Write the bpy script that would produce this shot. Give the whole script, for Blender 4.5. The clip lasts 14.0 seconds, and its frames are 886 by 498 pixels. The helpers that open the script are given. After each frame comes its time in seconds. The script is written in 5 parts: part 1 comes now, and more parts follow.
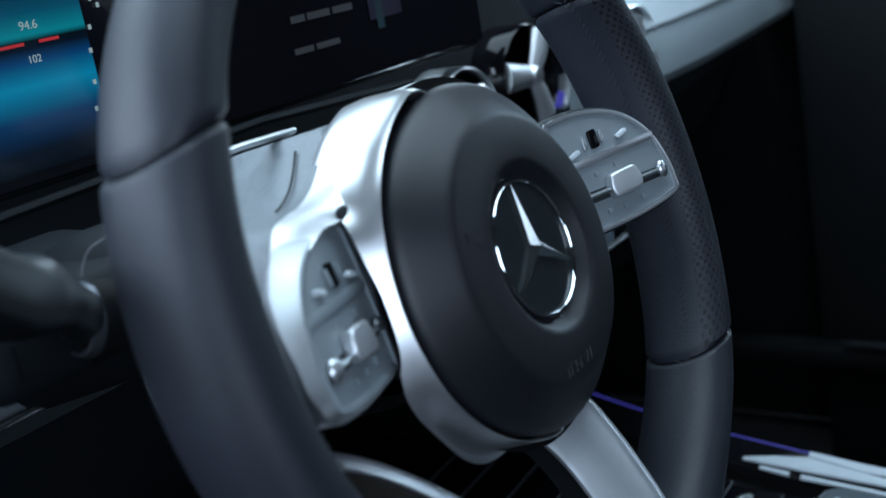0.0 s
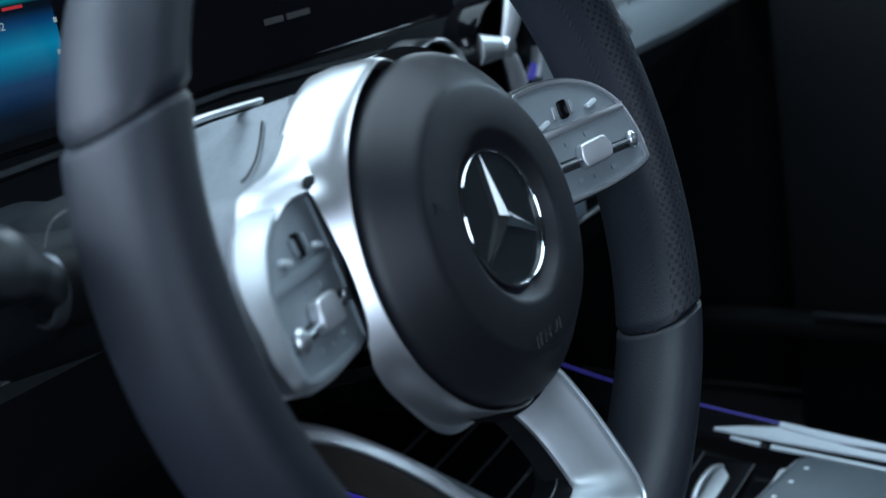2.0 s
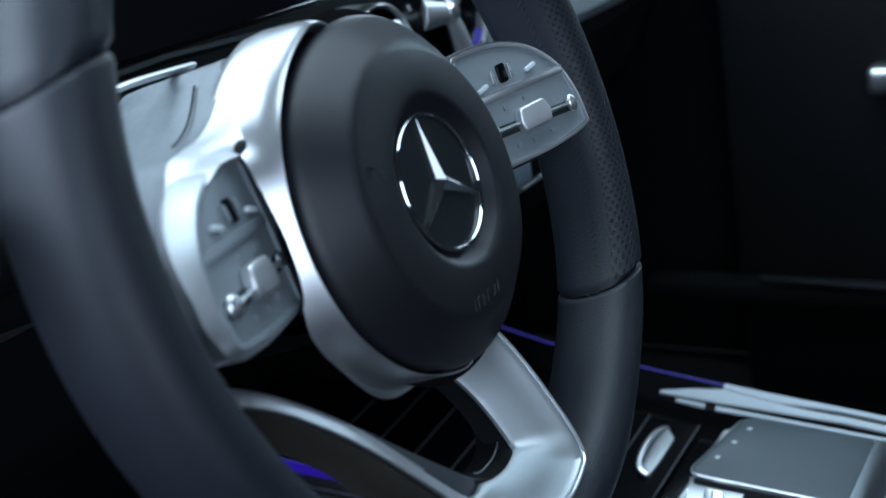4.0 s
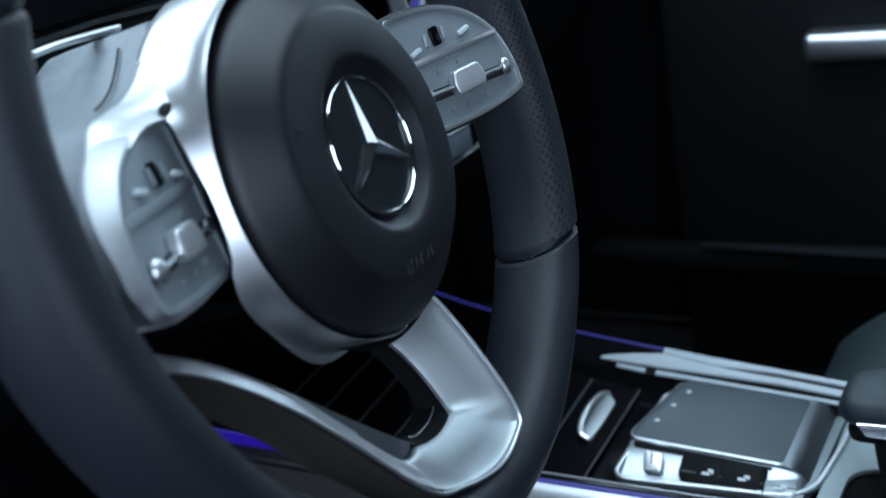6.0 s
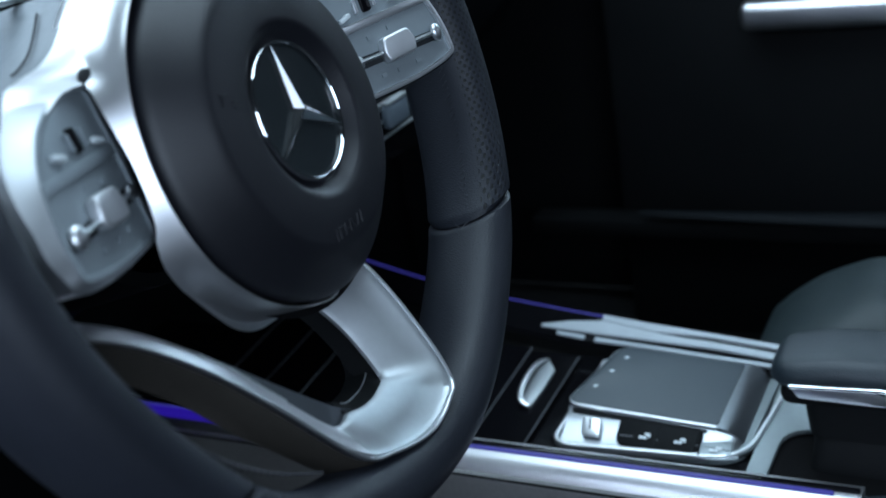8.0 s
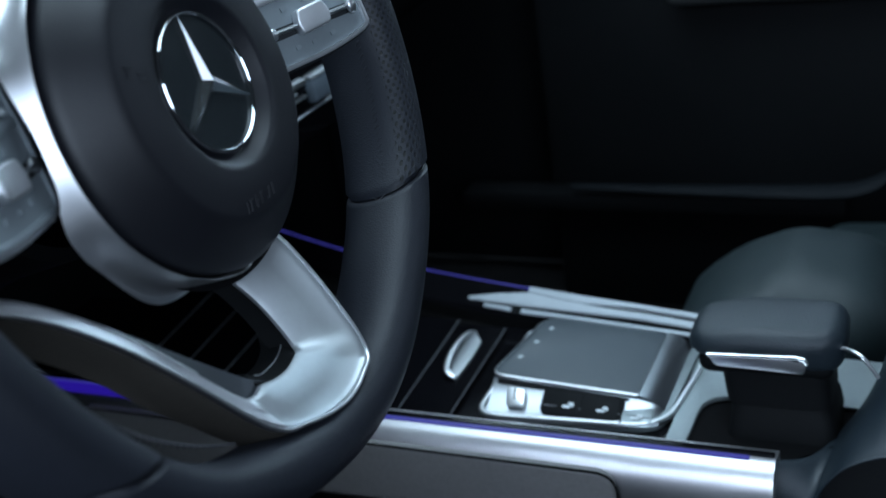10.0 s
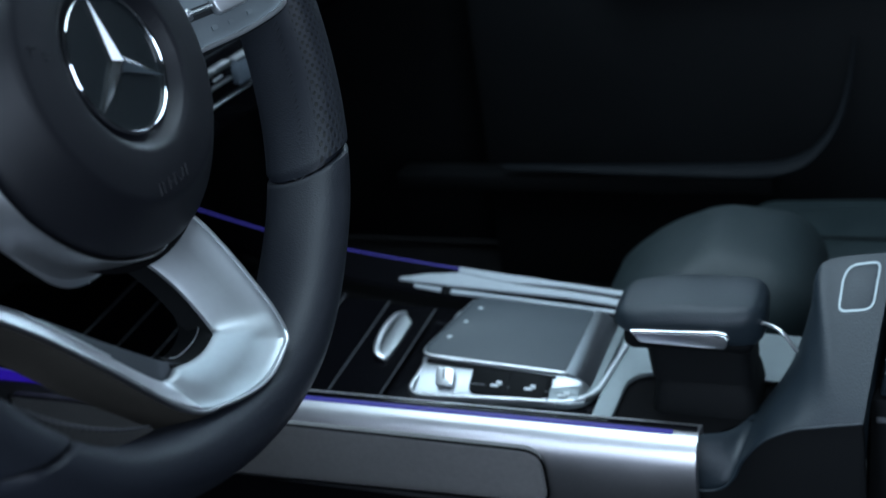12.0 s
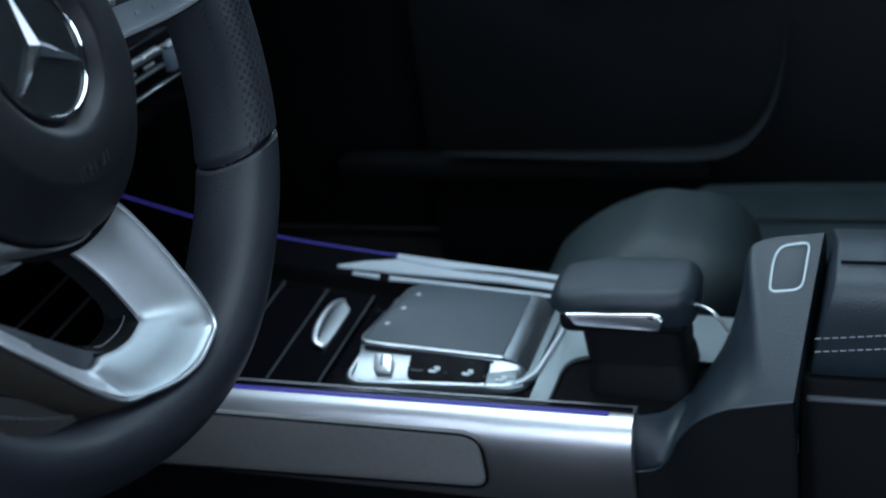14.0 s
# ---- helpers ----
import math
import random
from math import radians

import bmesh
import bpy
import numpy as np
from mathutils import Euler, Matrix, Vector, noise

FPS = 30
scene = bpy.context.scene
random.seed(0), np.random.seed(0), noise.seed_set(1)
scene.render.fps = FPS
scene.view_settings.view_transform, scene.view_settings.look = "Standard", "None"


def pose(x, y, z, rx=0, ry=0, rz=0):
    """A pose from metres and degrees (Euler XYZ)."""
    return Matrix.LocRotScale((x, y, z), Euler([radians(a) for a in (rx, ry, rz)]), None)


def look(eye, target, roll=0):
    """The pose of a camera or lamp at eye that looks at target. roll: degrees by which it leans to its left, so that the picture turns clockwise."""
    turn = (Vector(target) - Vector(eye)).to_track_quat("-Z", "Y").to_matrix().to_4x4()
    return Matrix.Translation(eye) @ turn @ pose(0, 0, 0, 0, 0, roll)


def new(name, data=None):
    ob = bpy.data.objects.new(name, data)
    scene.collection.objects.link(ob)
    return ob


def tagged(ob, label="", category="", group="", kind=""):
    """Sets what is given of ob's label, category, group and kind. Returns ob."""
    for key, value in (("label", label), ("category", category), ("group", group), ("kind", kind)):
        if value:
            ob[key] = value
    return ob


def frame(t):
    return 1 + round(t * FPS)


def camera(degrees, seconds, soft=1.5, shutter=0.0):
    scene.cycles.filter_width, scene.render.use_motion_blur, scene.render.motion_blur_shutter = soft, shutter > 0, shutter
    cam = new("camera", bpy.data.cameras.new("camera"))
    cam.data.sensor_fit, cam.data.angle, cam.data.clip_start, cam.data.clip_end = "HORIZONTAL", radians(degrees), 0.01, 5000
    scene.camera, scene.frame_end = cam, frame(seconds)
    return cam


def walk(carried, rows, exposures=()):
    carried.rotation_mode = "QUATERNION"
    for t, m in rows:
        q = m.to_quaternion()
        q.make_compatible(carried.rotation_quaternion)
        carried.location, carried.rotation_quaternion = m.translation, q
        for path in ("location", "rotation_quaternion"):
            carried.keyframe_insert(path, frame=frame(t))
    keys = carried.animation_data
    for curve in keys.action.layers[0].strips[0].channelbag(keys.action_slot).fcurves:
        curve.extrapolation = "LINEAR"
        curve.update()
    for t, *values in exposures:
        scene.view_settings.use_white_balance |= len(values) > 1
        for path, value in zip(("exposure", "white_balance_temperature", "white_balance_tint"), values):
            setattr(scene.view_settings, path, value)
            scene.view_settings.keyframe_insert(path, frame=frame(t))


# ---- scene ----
# ---- the camera: a slow slide and turn from the steering wheel to the centre console ----
cam = camera(42.1, 14.0, soft=1.5)
cam.data.dof.use_dof = True
cam.data.dof.focus_distance = 0.62
cam.data.dof.aperture_fstop = 8.0
ROWS = [
    (0, -0.4102, -0.2652, 0.8181, 74.379, 9.825, -55.034),
    (0.5, -0.4096, -0.2653, 0.8179, 74.270, 9.782, -55.140),
    (1, -0.4091, -0.2655, 0.8172, 73.929, 9.730, -55.402),
    (1.5, -0.4083, -0.2662, 0.8160, 73.434, 9.701, -55.760),
    (2, -0.4073, -0.2668, 0.8151, 72.927, 9.665, -56.220),
    (2.5, -0.4061, -0.2677, 0.8139, 72.477, 9.687, -56.716),
    (3, -0.4048, -0.2694, 0.8130, 71.988, 9.649, -57.279),
    (5.5, -0.3990, -0.2759, 0.8070, 69.628, 9.359, -60.526),
    (6, -0.3982, -0.2771, 0.8053, 69.233, 9.309, -61.193),
    (6.5, -0.3974, -0.2779, 0.8039, 68.845, 9.248, -61.855),
    (7, -0.3965, -0.2795, 0.8020, 68.372, 9.139, -62.536),
    (7.5, -0.3960, -0.2815, 0.8011, 68.003, 9.075, -63.151),
    (8, -0.3956, -0.2848, 0.8003, 67.538, 9.034, -63.834),
    (10.5, -0.3931, -0.3005, 0.7975, 65.507, 8.119, -67.529),
    (11, -0.3925, -0.3033, 0.7970, 65.145, 7.935, -68.269),
    (11.5, -0.3921, -0.3063, 0.7959, 64.865, 7.796, -68.931),
    (12, -0.3913, -0.3091, 0.7956, 64.610, 7.715, -69.655),
    (12.5, -0.3906, -0.3116, 0.7948, 64.377, 7.597, -70.356),
    (13, -0.3896, -0.3134, 0.7940, 64.138, 7.487, -71.054),
    (13.5, -0.3888, -0.3155, 0.7934, 63.903, 7.369, -71.713),
    (14, -0.3885, -0.3177, 0.7918, 63.728, 7.263, -72.299),
]
walk(cam, [(t, pose(x, y, z, rx, ry, rz)) for t, x, y, z, rx, ry, rz in ROWS])

# ---- world and light: a dark studio with added, unseen soft boxes round the cabin ----
world = bpy.data.worlds.new("studio_dark")
scene.world = world
world.use_nodes = True
world.node_tree.nodes["Background"].inputs["Color"].default_value = (0.35, 0.5, 0.65, 1)
world.node_tree.nodes["Background"].inputs["Strength"].default_value = 0.015


def softbox(name, eye, target, sx, sy, watts, colour):
    lamp = bpy.data.lights.new(name, "AREA")
    lamp.shape, lamp.size, lamp.size_y, lamp.energy, lamp.color = "RECTANGLE", sx, sy, watts, colour
    ob = new(name, lamp)
    ob.matrix_basis = look(eye, target)
    return ob


COOL = (0.64, 0.85, 1.03)
VIOLET = (0.66, 0.83, 1.06)
softbox("softbox_overhead", (0.28, 0.10, 1.80), (0.15, 0.0, 0.5), 1.15, 1.3, 25, COOL)
softbox("softbox_windscreen", (-0.10, 1.10, 1.72), (0.0, 0.0, 0.70), 1.3, 0.6, 14, COOL)
softbox("softbox_driver_side", (-1.25, 0.80, 1.19), (0.0, 0.0, 0.70), 1.5, 0.92, 74, VIOLET)
# unseen lamp added at the left so the hub ring shines
softbox("softbox_ring_side_fill", (-1.25, 0.10, 0.68), (0.0, 0.0, 0.68), 0.36, 0.55, 0.7, (0.74, 0.82, 1.08))
# unseen lamp added behind on the right to brighten the lower spoke
softbox("softbox_spoke_fill", (1.02, -1.22, 1.10), (0.0, 0.0, 0.58), 0.8, 0.35, 0.8, VIOLET)
# unseen lamp added low on the right to give the bow its highlight
softbox("softbox_bow_fill", (1.12, -0.92, 0.62), (0.0, 0.0, 0.60), 0.36, 0.40, 1.5, VIOLET)
# unseen lamp added to brighten the cover's left bevel and the hub ring
softbox("softbox_bevel_fill", (-0.92, -0.86, 1.03), (0.0, 0.0, 0.70), 0.60, 0.70, 8.6, VIOLET)
# unseen lamp added so that the emblem's upper arm catches a reflection
softbox("softbox_star_fill", (-0.26, -1.36, 1.14), (0.0, 0.0, 0.68), 0.50, 0.25, 0.7, VIOLET)
softbox("softbox_passenger_window", (1.80, 0.25, 1.35), (0.4, -0.05, 0.35), 1.8, 0.40, 17, COOL)


# ---- materials ----
def material(name, colour, rough, metal=0.0, bump=0.0, size=0.001, mottle=0.15, coat=0.0, rough_vary=0.1, cells=False, spec=0.5):
    """colour with mottling at two scales, roughness that varies, a fine relief of the given grain size in metres"""
    m = bpy.data.materials.new(name)
    m.use_nodes = True
    nt = m.node_tree
    b = nt.nodes["Principled BSDF"]
    co = nt.nodes.new("ShaderNodeTexCoord")
    big, small = nt.nodes.new("ShaderNodeTexNoise"), nt.nodes.new("ShaderNodeTexNoise")
    big.inputs["Scale"].default_value, small.inputs["Scale"].default_value = 14.0, 260.0
    big.inputs["Detail"].default_value, small.inputs["Detail"].default_value = 4.0, 3.0
    for n in (big, small):
        nt.links.new(co.outputs["Object"], n.inputs["Vector"])
    mix = nt.nodes.new("ShaderNodeMath")
    mix.operation = "ADD"
    nt.links.new(big.outputs["Fac"], mix.inputs[0])
    nt.links.new(small.outputs["Fac"], mix.inputs[1])
    ramp = nt.nodes.new("ShaderNodeMapRange")
    ramp.inputs["From Min"].default_value, ramp.inputs["From Max"].default_value = 0.6, 1.4
    ramp.inputs["To Min"].default_value, ramp.inputs["To Max"].default_value = 1 - mottle, 1 + mottle
    nt.links.new(mix.outputs[0], ramp.inputs["Value"])
    tint = nt.nodes.new("ShaderNodeVectorMath")
    tint.operation = "SCALE"
    tint.inputs[0].default_value = colour
    nt.links.new(ramp.outputs["Result"], tint.inputs["Scale"])
    nt.links.new(tint.outputs["Vector"], b.inputs["Base Color"])
    rr = nt.nodes.new("ShaderNodeMapRange")
    rr.inputs["From Min"].default_value, rr.inputs["From Max"].default_value = 0.3, 0.7
    rr.inputs["To Min"].default_value, rr.inputs["To Max"].default_value = rough * (1 - rough_vary), min(1, rough * (1 + rough_vary))
    nt.links.new(big.outputs["Fac"], rr.inputs["Value"])
    nt.links.new(rr.outputs["Result"], b.inputs["Roughness"])
    b.inputs["Metallic"].default_value = metal
    b.inputs["Specular IOR Level"].default_value = spec
    b.inputs["Coat Weight"].default_value = coat
    b.inputs["Coat Roughness"].default_value = 0.05
    if bump:
        grain = nt.nodes.new("ShaderNodeTexVoronoi" if cells else "ShaderNodeTexNoise")
        grain.inputs["Scale"].default_value = 1 / size
        nt.links.new(co.outputs["Object"], grain.inputs["Vector"])
        bp = nt.nodes.new("ShaderNodeBump")
        bp.inputs["Strength"].default_value, bp.inputs["Distance"].default_value = bump, size * 0.25
        nt.links.new(grain.outputs["Distance" if cells else "Fac"], bp.inputs["Height"])
        nt.links.new(bp.outputs["Normal"], b.inputs["Normal"])
    return m


def glow(name, colour, strength):
    m = bpy.data.materials.new(name)
    m.use_nodes = True
    b = m.node_tree.nodes["Principled BSDF"]
    b.inputs["Base Color"].default_value = (colour[0] * 0.1, colour[1] * 0.1, colour[2] * 0.1, 1)
    b.inputs["Emission Color"].default_value = (*colour, 1)
    b.inputs["Emission Strength"].default_value = strength
    b.inputs["Roughness"].default_value = 0.4
    return m


LEATHER = material("black_nappa_leather", (0.0120, 0.0142, 0.0202), 0.50, bump=0.5, size=0.0009, cells=True, spec=0.36)
COVER = material("soft_black_plastic", (0.0080, 0.0085, 0.0120), 0.42, bump=0.35, size=0.0007, cells=True, mottle=0.1, spec=0.5)
RINGSATIN = material("satin_ring_silver", (0.80, 0.81, 0.83), 0.33, metal=1.0, bump=0.05, size=0.0006, mottle=0.03)
SATIN = material("satin_silver", (0.78, 0.80, 0.82), 0.33, metal=1.0, bump=0.05, size=0.0006, mottle=0.03)
HUBSATIN = material("satin_hub_silver", (0.80, 0.81, 0.83), 0.46, metal=1.0, bump=0.05, size=0.0006, mottle=0.03)
# hub silver darkened for the pod surround, imitating the shade on it
PODSATIN = material("satin_pod_silver_dimmed", (0.62, 0.64, 0.66), 0.48, metal=1.0, bump=0.05, size=0.0006, mottle=0.03)
# one silver, darkened for the spoke and brightened for the bow to imitate light
SPOKESATIN = material("satin_spoke_silver_dimmed", (0.52, 0.55, 0.57), 0.46, metal=1.0, bump=0.05, size=0.0006, mottle=0.04)
BOWSATIN = material("satin_bow_brightened", (0.78, 0.77, 0.80), 0.31, metal=1.0, bump=0.05, size=0.0006, mottle=0.04)
TRIMLIGHT = material("pale_satin_dash_trim", (0.50, 0.55, 0.58), 0.45, metal=0.2, mottle=0.06)
# pale tone of the reflections painted on the console's far edge
STRIPGLINT = material("pale_painted_reflection", (0.40, 0.44, 0.47), 0.45, metal=0.2, mottle=0.06)
TRIMGREY = material("grey_satin_dash_trim", (0.30, 0.35, 0.37), 0.48, metal=0.2, mottle=0.06)
CHROME = material("bright_chrome", (0.86, 0.88, 0.90), 0.08, metal=1.0, mottle=0.01)
STARCHROME = material("soft_chrome", (0.86, 0.88, 0.90), 0.15, metal=1.0, mottle=0.01)
DARKPLASTIC = material("dark_grey_plastic", (0.012, 0.0145, 0.017), 0.55, bump=0.3, size=0.0008)
STALKBLACK = material("satin_black_plastic", (0.008, 0.010, 0.012), 0.36, bump=0.15, size=0.0008)
GREYPLASTIC = material("mid_grey_plastic", (0.075, 0.08, 0.088), 0.5, bump=0.3, size=0.0008)
CASING = material("light_grey_plastic", (0.165, 0.186, 0.198), 0.5, bump=0.4, size=0.0011)
PIANO = material("piano_black_lacquer", (0.004, 0.004, 0.005), 0.09, mottle=0.05, spec=0.22)
SLAT = material("black_lacquer_slat", (0.003, 0.003, 0.004), 0.16, mottle=0.05, spec=0.12)
PADSIDE = material("satin_pad_metal", (0.36, 0.38, 0.40), 0.32, metal=1.0, mottle=0.03)
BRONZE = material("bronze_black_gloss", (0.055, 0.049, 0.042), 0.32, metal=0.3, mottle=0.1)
PODPANEL = material("satin_grey_switch_panel", (0.25, 0.285, 0.305), 0.48, metal=0.3, mottle=0.05)
PADTOP = material("matt_touchpad_film", (0.050, 0.064, 0.074), 0.45, mottle=0.04, bump=0.1, size=0.0005)
KNEEPAD = material("grey_leatherette", (0.165, 0.162, 0.160), 0.55, bump=0.4, size=0.001, cells=True)
ARMREST = material("grey_black_leather", (0.0090, 0.0160, 0.0220), 0.48, bump=0.5, size=0.0012, cells=True)
SEATHIDE = material("seat_leather", (0.0115, 0.0215, 0.0240), 0.55, bump=0.5, size=0.0014, cells=True)
TRIMALU = material("brushed_aluminium", (0.66, 0.66, 0.68), 0.40, metal=1.0, mottle=0.04)
PLATE = material("light_grey_plate", (0.26, 0.30, 0.31), 0.36, metal=0.4, mottle=0.05)
DARKSATIN = material("dark_satin_metal", (0.11, 0.12, 0.135), 0.38, metal=0.8, mottle=0.05)
DOORSKIN = material("black_door_skin", (0.003, 0.0036, 0.0042), 0.7, bump=0.4, size=0.001, spec=0.15)
DASHSKIN = material("soft_black_dash_skin", (0.006, 0.008, 0.010), 0.7, bump=0.4, size=0.001, spec=0.15)
CARPET = material("black_carpet", (0.004, 0.004, 0.005), 0.95, bump=0.9, size=0.002)
LINING = material("dark_headliner", (0.03, 0.03, 0.033), 0.9, bump=0.4, size=0.001)
VOID = material("black_gap", (0.0025, 0.0025, 0.003), 0.8, spec=0.1)
EMBLEMBACK = material("emblem_black_gloss", (0.012, 0.016, 0.018), 0.25, mottle=0.05)
DARKTHREAD = material("black_thread", (0.020, 0.021, 0.027), 0.6)
STITCH = material("grey_thread", (0.16, 0.17, 0.18), 0.7)
ICON = material("white_symbol", (0.65, 0.70, 0.72), 0.5)
SCREEN = material("dark_display_glass", (0.004, 0.004, 0.006), 0.12, coat=0.3)
BLUELIGHT = glow("violet_blue_light_line", (0.055, 0.055, 0.42), 0.62)
DEEPBLUE = glow("deep_blue_light", (0.03, 0.012, 0.45), 0.55)
PALEBLUE = material("pale_blue_key", (0.12, 0.15, 0.18), 0.4)
STUDIOFLOOR = material("studio_floor", (0.03, 0.03, 0.032), 0.7)


def display_glow():
    """a lit instrument picture: teal to blue bands that fade towards the edges"""
    m = bpy.data.materials.new("instrument_picture")
    m.use_nodes = True
    nt = m.node_tree
    b = nt.nodes["Principled BSDF"]
    uv = nt.nodes.new("ShaderNodeTexCoord")
    sep = nt.nodes.new("ShaderNodeSeparateXYZ")
    nt.links.new(uv.outputs["UV"], sep.inputs["Vector"])
    ramp = nt.nodes.new("ShaderNodeValToRGB")
    nt.links.new(sep.outputs["Y"], ramp.inputs["Fac"])
    el = ramp.color_ramp.elements
    el[0].position, el[0].color = 0.0, (0.0002, 0.001, 0.003, 1)
    el[1].position, el[1].color = 1.0, (0.001, 0.008, 0.028, 1)
    for p, c in ((0.10, (0.0003, 0.003, 0.010, 1)), (0.25, (0.001, 0.025, 0.085, 1)), (0.41, (0.001, 0.17, 0.32, 1)), (0.53, (0.001, 0.035, 0.12, 1)), (0.59, (0.0005, 0.004, 0.012, 1)), (0.625, (0.0005, 0.003, 0.006, 1)),
                 (0.655, (0.001, 0.17, 0.22, 1)), (0.76, (0.001, 0.06, 0.11, 1)), (0.90, (0.001, 0.014, 0.045, 1))):
        e = el.new(p)
        e.color = c
    b.inputs["Base Color"].default_value = (0.002, 0.003, 0.004, 1)
    b.inputs["Roughness"].default_value = 0.15
    nt.links.new(ramp.outputs["Color"], b.inputs["Emission Color"])
    b.inputs["Emission Strength"].default_value = 1.0
    return m


def perforated():
    """leather punched with rows of small round holes; the strip's own coordinates are in metres"""
    m = LEATHER.copy()
    m.name = "perforated_leather"
    nt = m.node_tree
    b = nt.nodes["Principled BSDF"]
    uv = nt.nodes.new("ShaderNodeTexCoord")
    mp = nt.nodes.new("ShaderNodeMapping")
    mp.inputs["Rotation"].default_value = (0, 0, radians(45))
    mp.inputs["Scale"].default_value = (1 / 0.0037, 1 / 0.0037, 1)
    nt.links.new(uv.outputs["UV"], mp.inputs["Vector"])
    fr = nt.nodes.new("ShaderNodeVectorMath")
    fr.operation = "FRACTION"
    nt.links.new(mp.outputs["Vector"], fr.inputs[0])
    ds = nt.nodes.new("ShaderNodeVectorMath")
    ds.operation = "DISTANCE"
    ds.inputs[1].default_value = (0.5, 0.5, 0)
    nt.links.new(fr.outputs["Vector"], ds.inputs[0])
    hole = nt.nodes.new("ShaderNodeMapRange")
    hole.inputs["From Min"].default_value, hole.inputs["From Max"].default_value = 0.25, 0.31
    hole.inputs["To Min"].default_value = 0.10
    hole.inputs["To Max"].default_value = 1.1
    away = nt.nodes.new("ShaderNodeSeparateXYZ")
    nt.links.new(uv.outputs["UV"], away.inputs["Vector"])
    side = nt.nodes.new("ShaderNodeMath")
    side.operation = "COMPARE"
    side.inputs[1].default_value, side.inputs[2].default_value = 0.0485, 0.0115
    nt.links.new(away.outputs["Y"], side.inputs[0])
    plain = nt.nodes.new("ShaderNodeMath")
    plain.operation = "MULTIPLY_ADD"
    plain.inputs[1].default_value, plain.inputs[2].default_value = -1.0, 1.0
    nt.links.new(side.outputs[0], plain.inputs[0])
    reach = nt.nodes.new("ShaderNodeMath")
    nt.links.new(ds.outputs["Value"], reach.inputs[0])
    nt.links.new(plain.outputs[0], reach.inputs[1])
    nt.links.new(reach.outputs[0], hole.inputs["Value"])
    old = b.inputs["Base Color"].links[0].from_socket
    sc = nt.nodes.new("ShaderNodeVectorMath")
    sc.operation = "SCALE"
    nt.links.new(old, sc.inputs[0])
    nt.links.new(hole.outputs["Result"], sc.inputs["Scale"])
    nt.links.new(sc.outputs["Vector"], b.inputs["Base Color"])
    bp = nt.nodes.new("ShaderNodeBump")
    bp.inputs["Strength"].default_value, bp.inputs["Distance"].default_value = 0.5, 0.0005
    nt.links.new(hole.outputs["Result"], bp.inputs["Height"])
    nt.links.new(b.inputs["Normal"].links[0].from_socket, bp.inputs["Normal"])
    nt.links.new(bp.outputs["Normal"], b.inputs["Normal"])
    return m


def clear_glass():
    m = bpy.data.materials.new("tinted_window_glass")
    m.use_nodes = True
    b = m.node_tree.nodes["Principled BSDF"]
    b.inputs["Base Color"].default_value = (0.75, 0.82, 0.85, 1)
    b.inputs["Roughness"].default_value, b.inputs["IOR"].default_value = 0.0, 1.45
    b.inputs["Transmission Weight"].default_value = 1.0
    return m


GLASS = clear_glass()
PICTURE = display_glow()
PERFORATED = perforated()

# ---- mesh helpers ----
Z0 = 0.68  # height of the wheel's centre over the cabin floor


def up(p):
    return Vector((p[0], p[1], p[2] + Z0))


def sheet(rows, close_u=False, close_v=False, caps=False, size=None):
    """a bmesh skinned over rows of points, with strip coordinates in metres"""
    bm = bmesh.new()
    uvl = bm.loops.layers.uv.new("UVMap")
    vs = [[bm.verts.new(p) for p in r] for r in rows]
    nr, nc = len(vs), len(vs[0])
    ulen = [0.0]
    for i in range(1, nr + 1):
        ulen.append(ulen[-1] + (Vector(rows[i % nr][0]) - Vector(rows[i - 1][0])).length)
    vlen = [0.0]
    for j in range(1, nc + 1):
        vlen.append(vlen[-1] + (Vector(rows[0][j % nc]) - Vector(rows[0][j - 1])).length)
    for i in range(nr if close_u else nr - 1):
        for j in range(nc if close_v else nc - 1):
            a, b = (i + 1) % nr, (j + 1) % nc
            quad = [(vs[i][j], i, j), (vs[a][j], i + 1, j), (vs[a][b], i + 1, j + 1), (vs[i][b], i, j + 1)]
            try:
                f = bm.faces.new([q[0] for q in quad])
            except ValueError:
                continue
            for lp, q in zip(f.loops, quad):
                lp[uvl].uv = (ulen[q[1]], vlen[q[2]]) if size is None else (q[1] / (nr - 1), q[2] / (nc - 1))
    if caps:
        for r in (vs[0], vs[-1]):
            bm.faces.new(r)
    bmesh.ops.remove_doubles(bm, verts=bm.verts, dist=1e-7)
    bmesh.ops.recalc_face_normals(bm, faces=bm.faces)
    return bm


def smooth_path(points, n, closed=False):
    """n points on a Catmull-Rom curve through the control points"""
    p = [Vector(q) for q in points]
    k = len(p)
    spans = k if closed else k - 1
    out = []
    for i in range(n):
        s = spans * i / (n if closed else n - 1)
        j = min(int(s), spans - 1)
        t = s - j
        g = (lambda a: p[a % k]) if closed else (lambda a: p[max(0, min(k - 1, a))])
        a, b, c, d = g(j - 1), g(j), g(j + 1), g(j + 2)
        out.append(0.5 * (2 * b + (c - a) * t + (2 * a - 5 * b + 4 * c - d) * t * t + (3 * b - a - 3 * c + d) * t ** 3))
    return out


def ring_of(c, ux, uy, a, b, n=20, power=2.0, start=0.0):
    """an ellipse or superellipse of points about c"""
    out = []
    for k in range(n):
        w = start + 2 * math.pi * k / n
        cx, cy = math.cos(w), math.sin(w)
        out.append(c + ux * (a * math.copysign(abs(cx) ** (2 / power), cx)) + uy * (b * math.copysign(abs(cy) ** (2 / power), cy)))
    return out


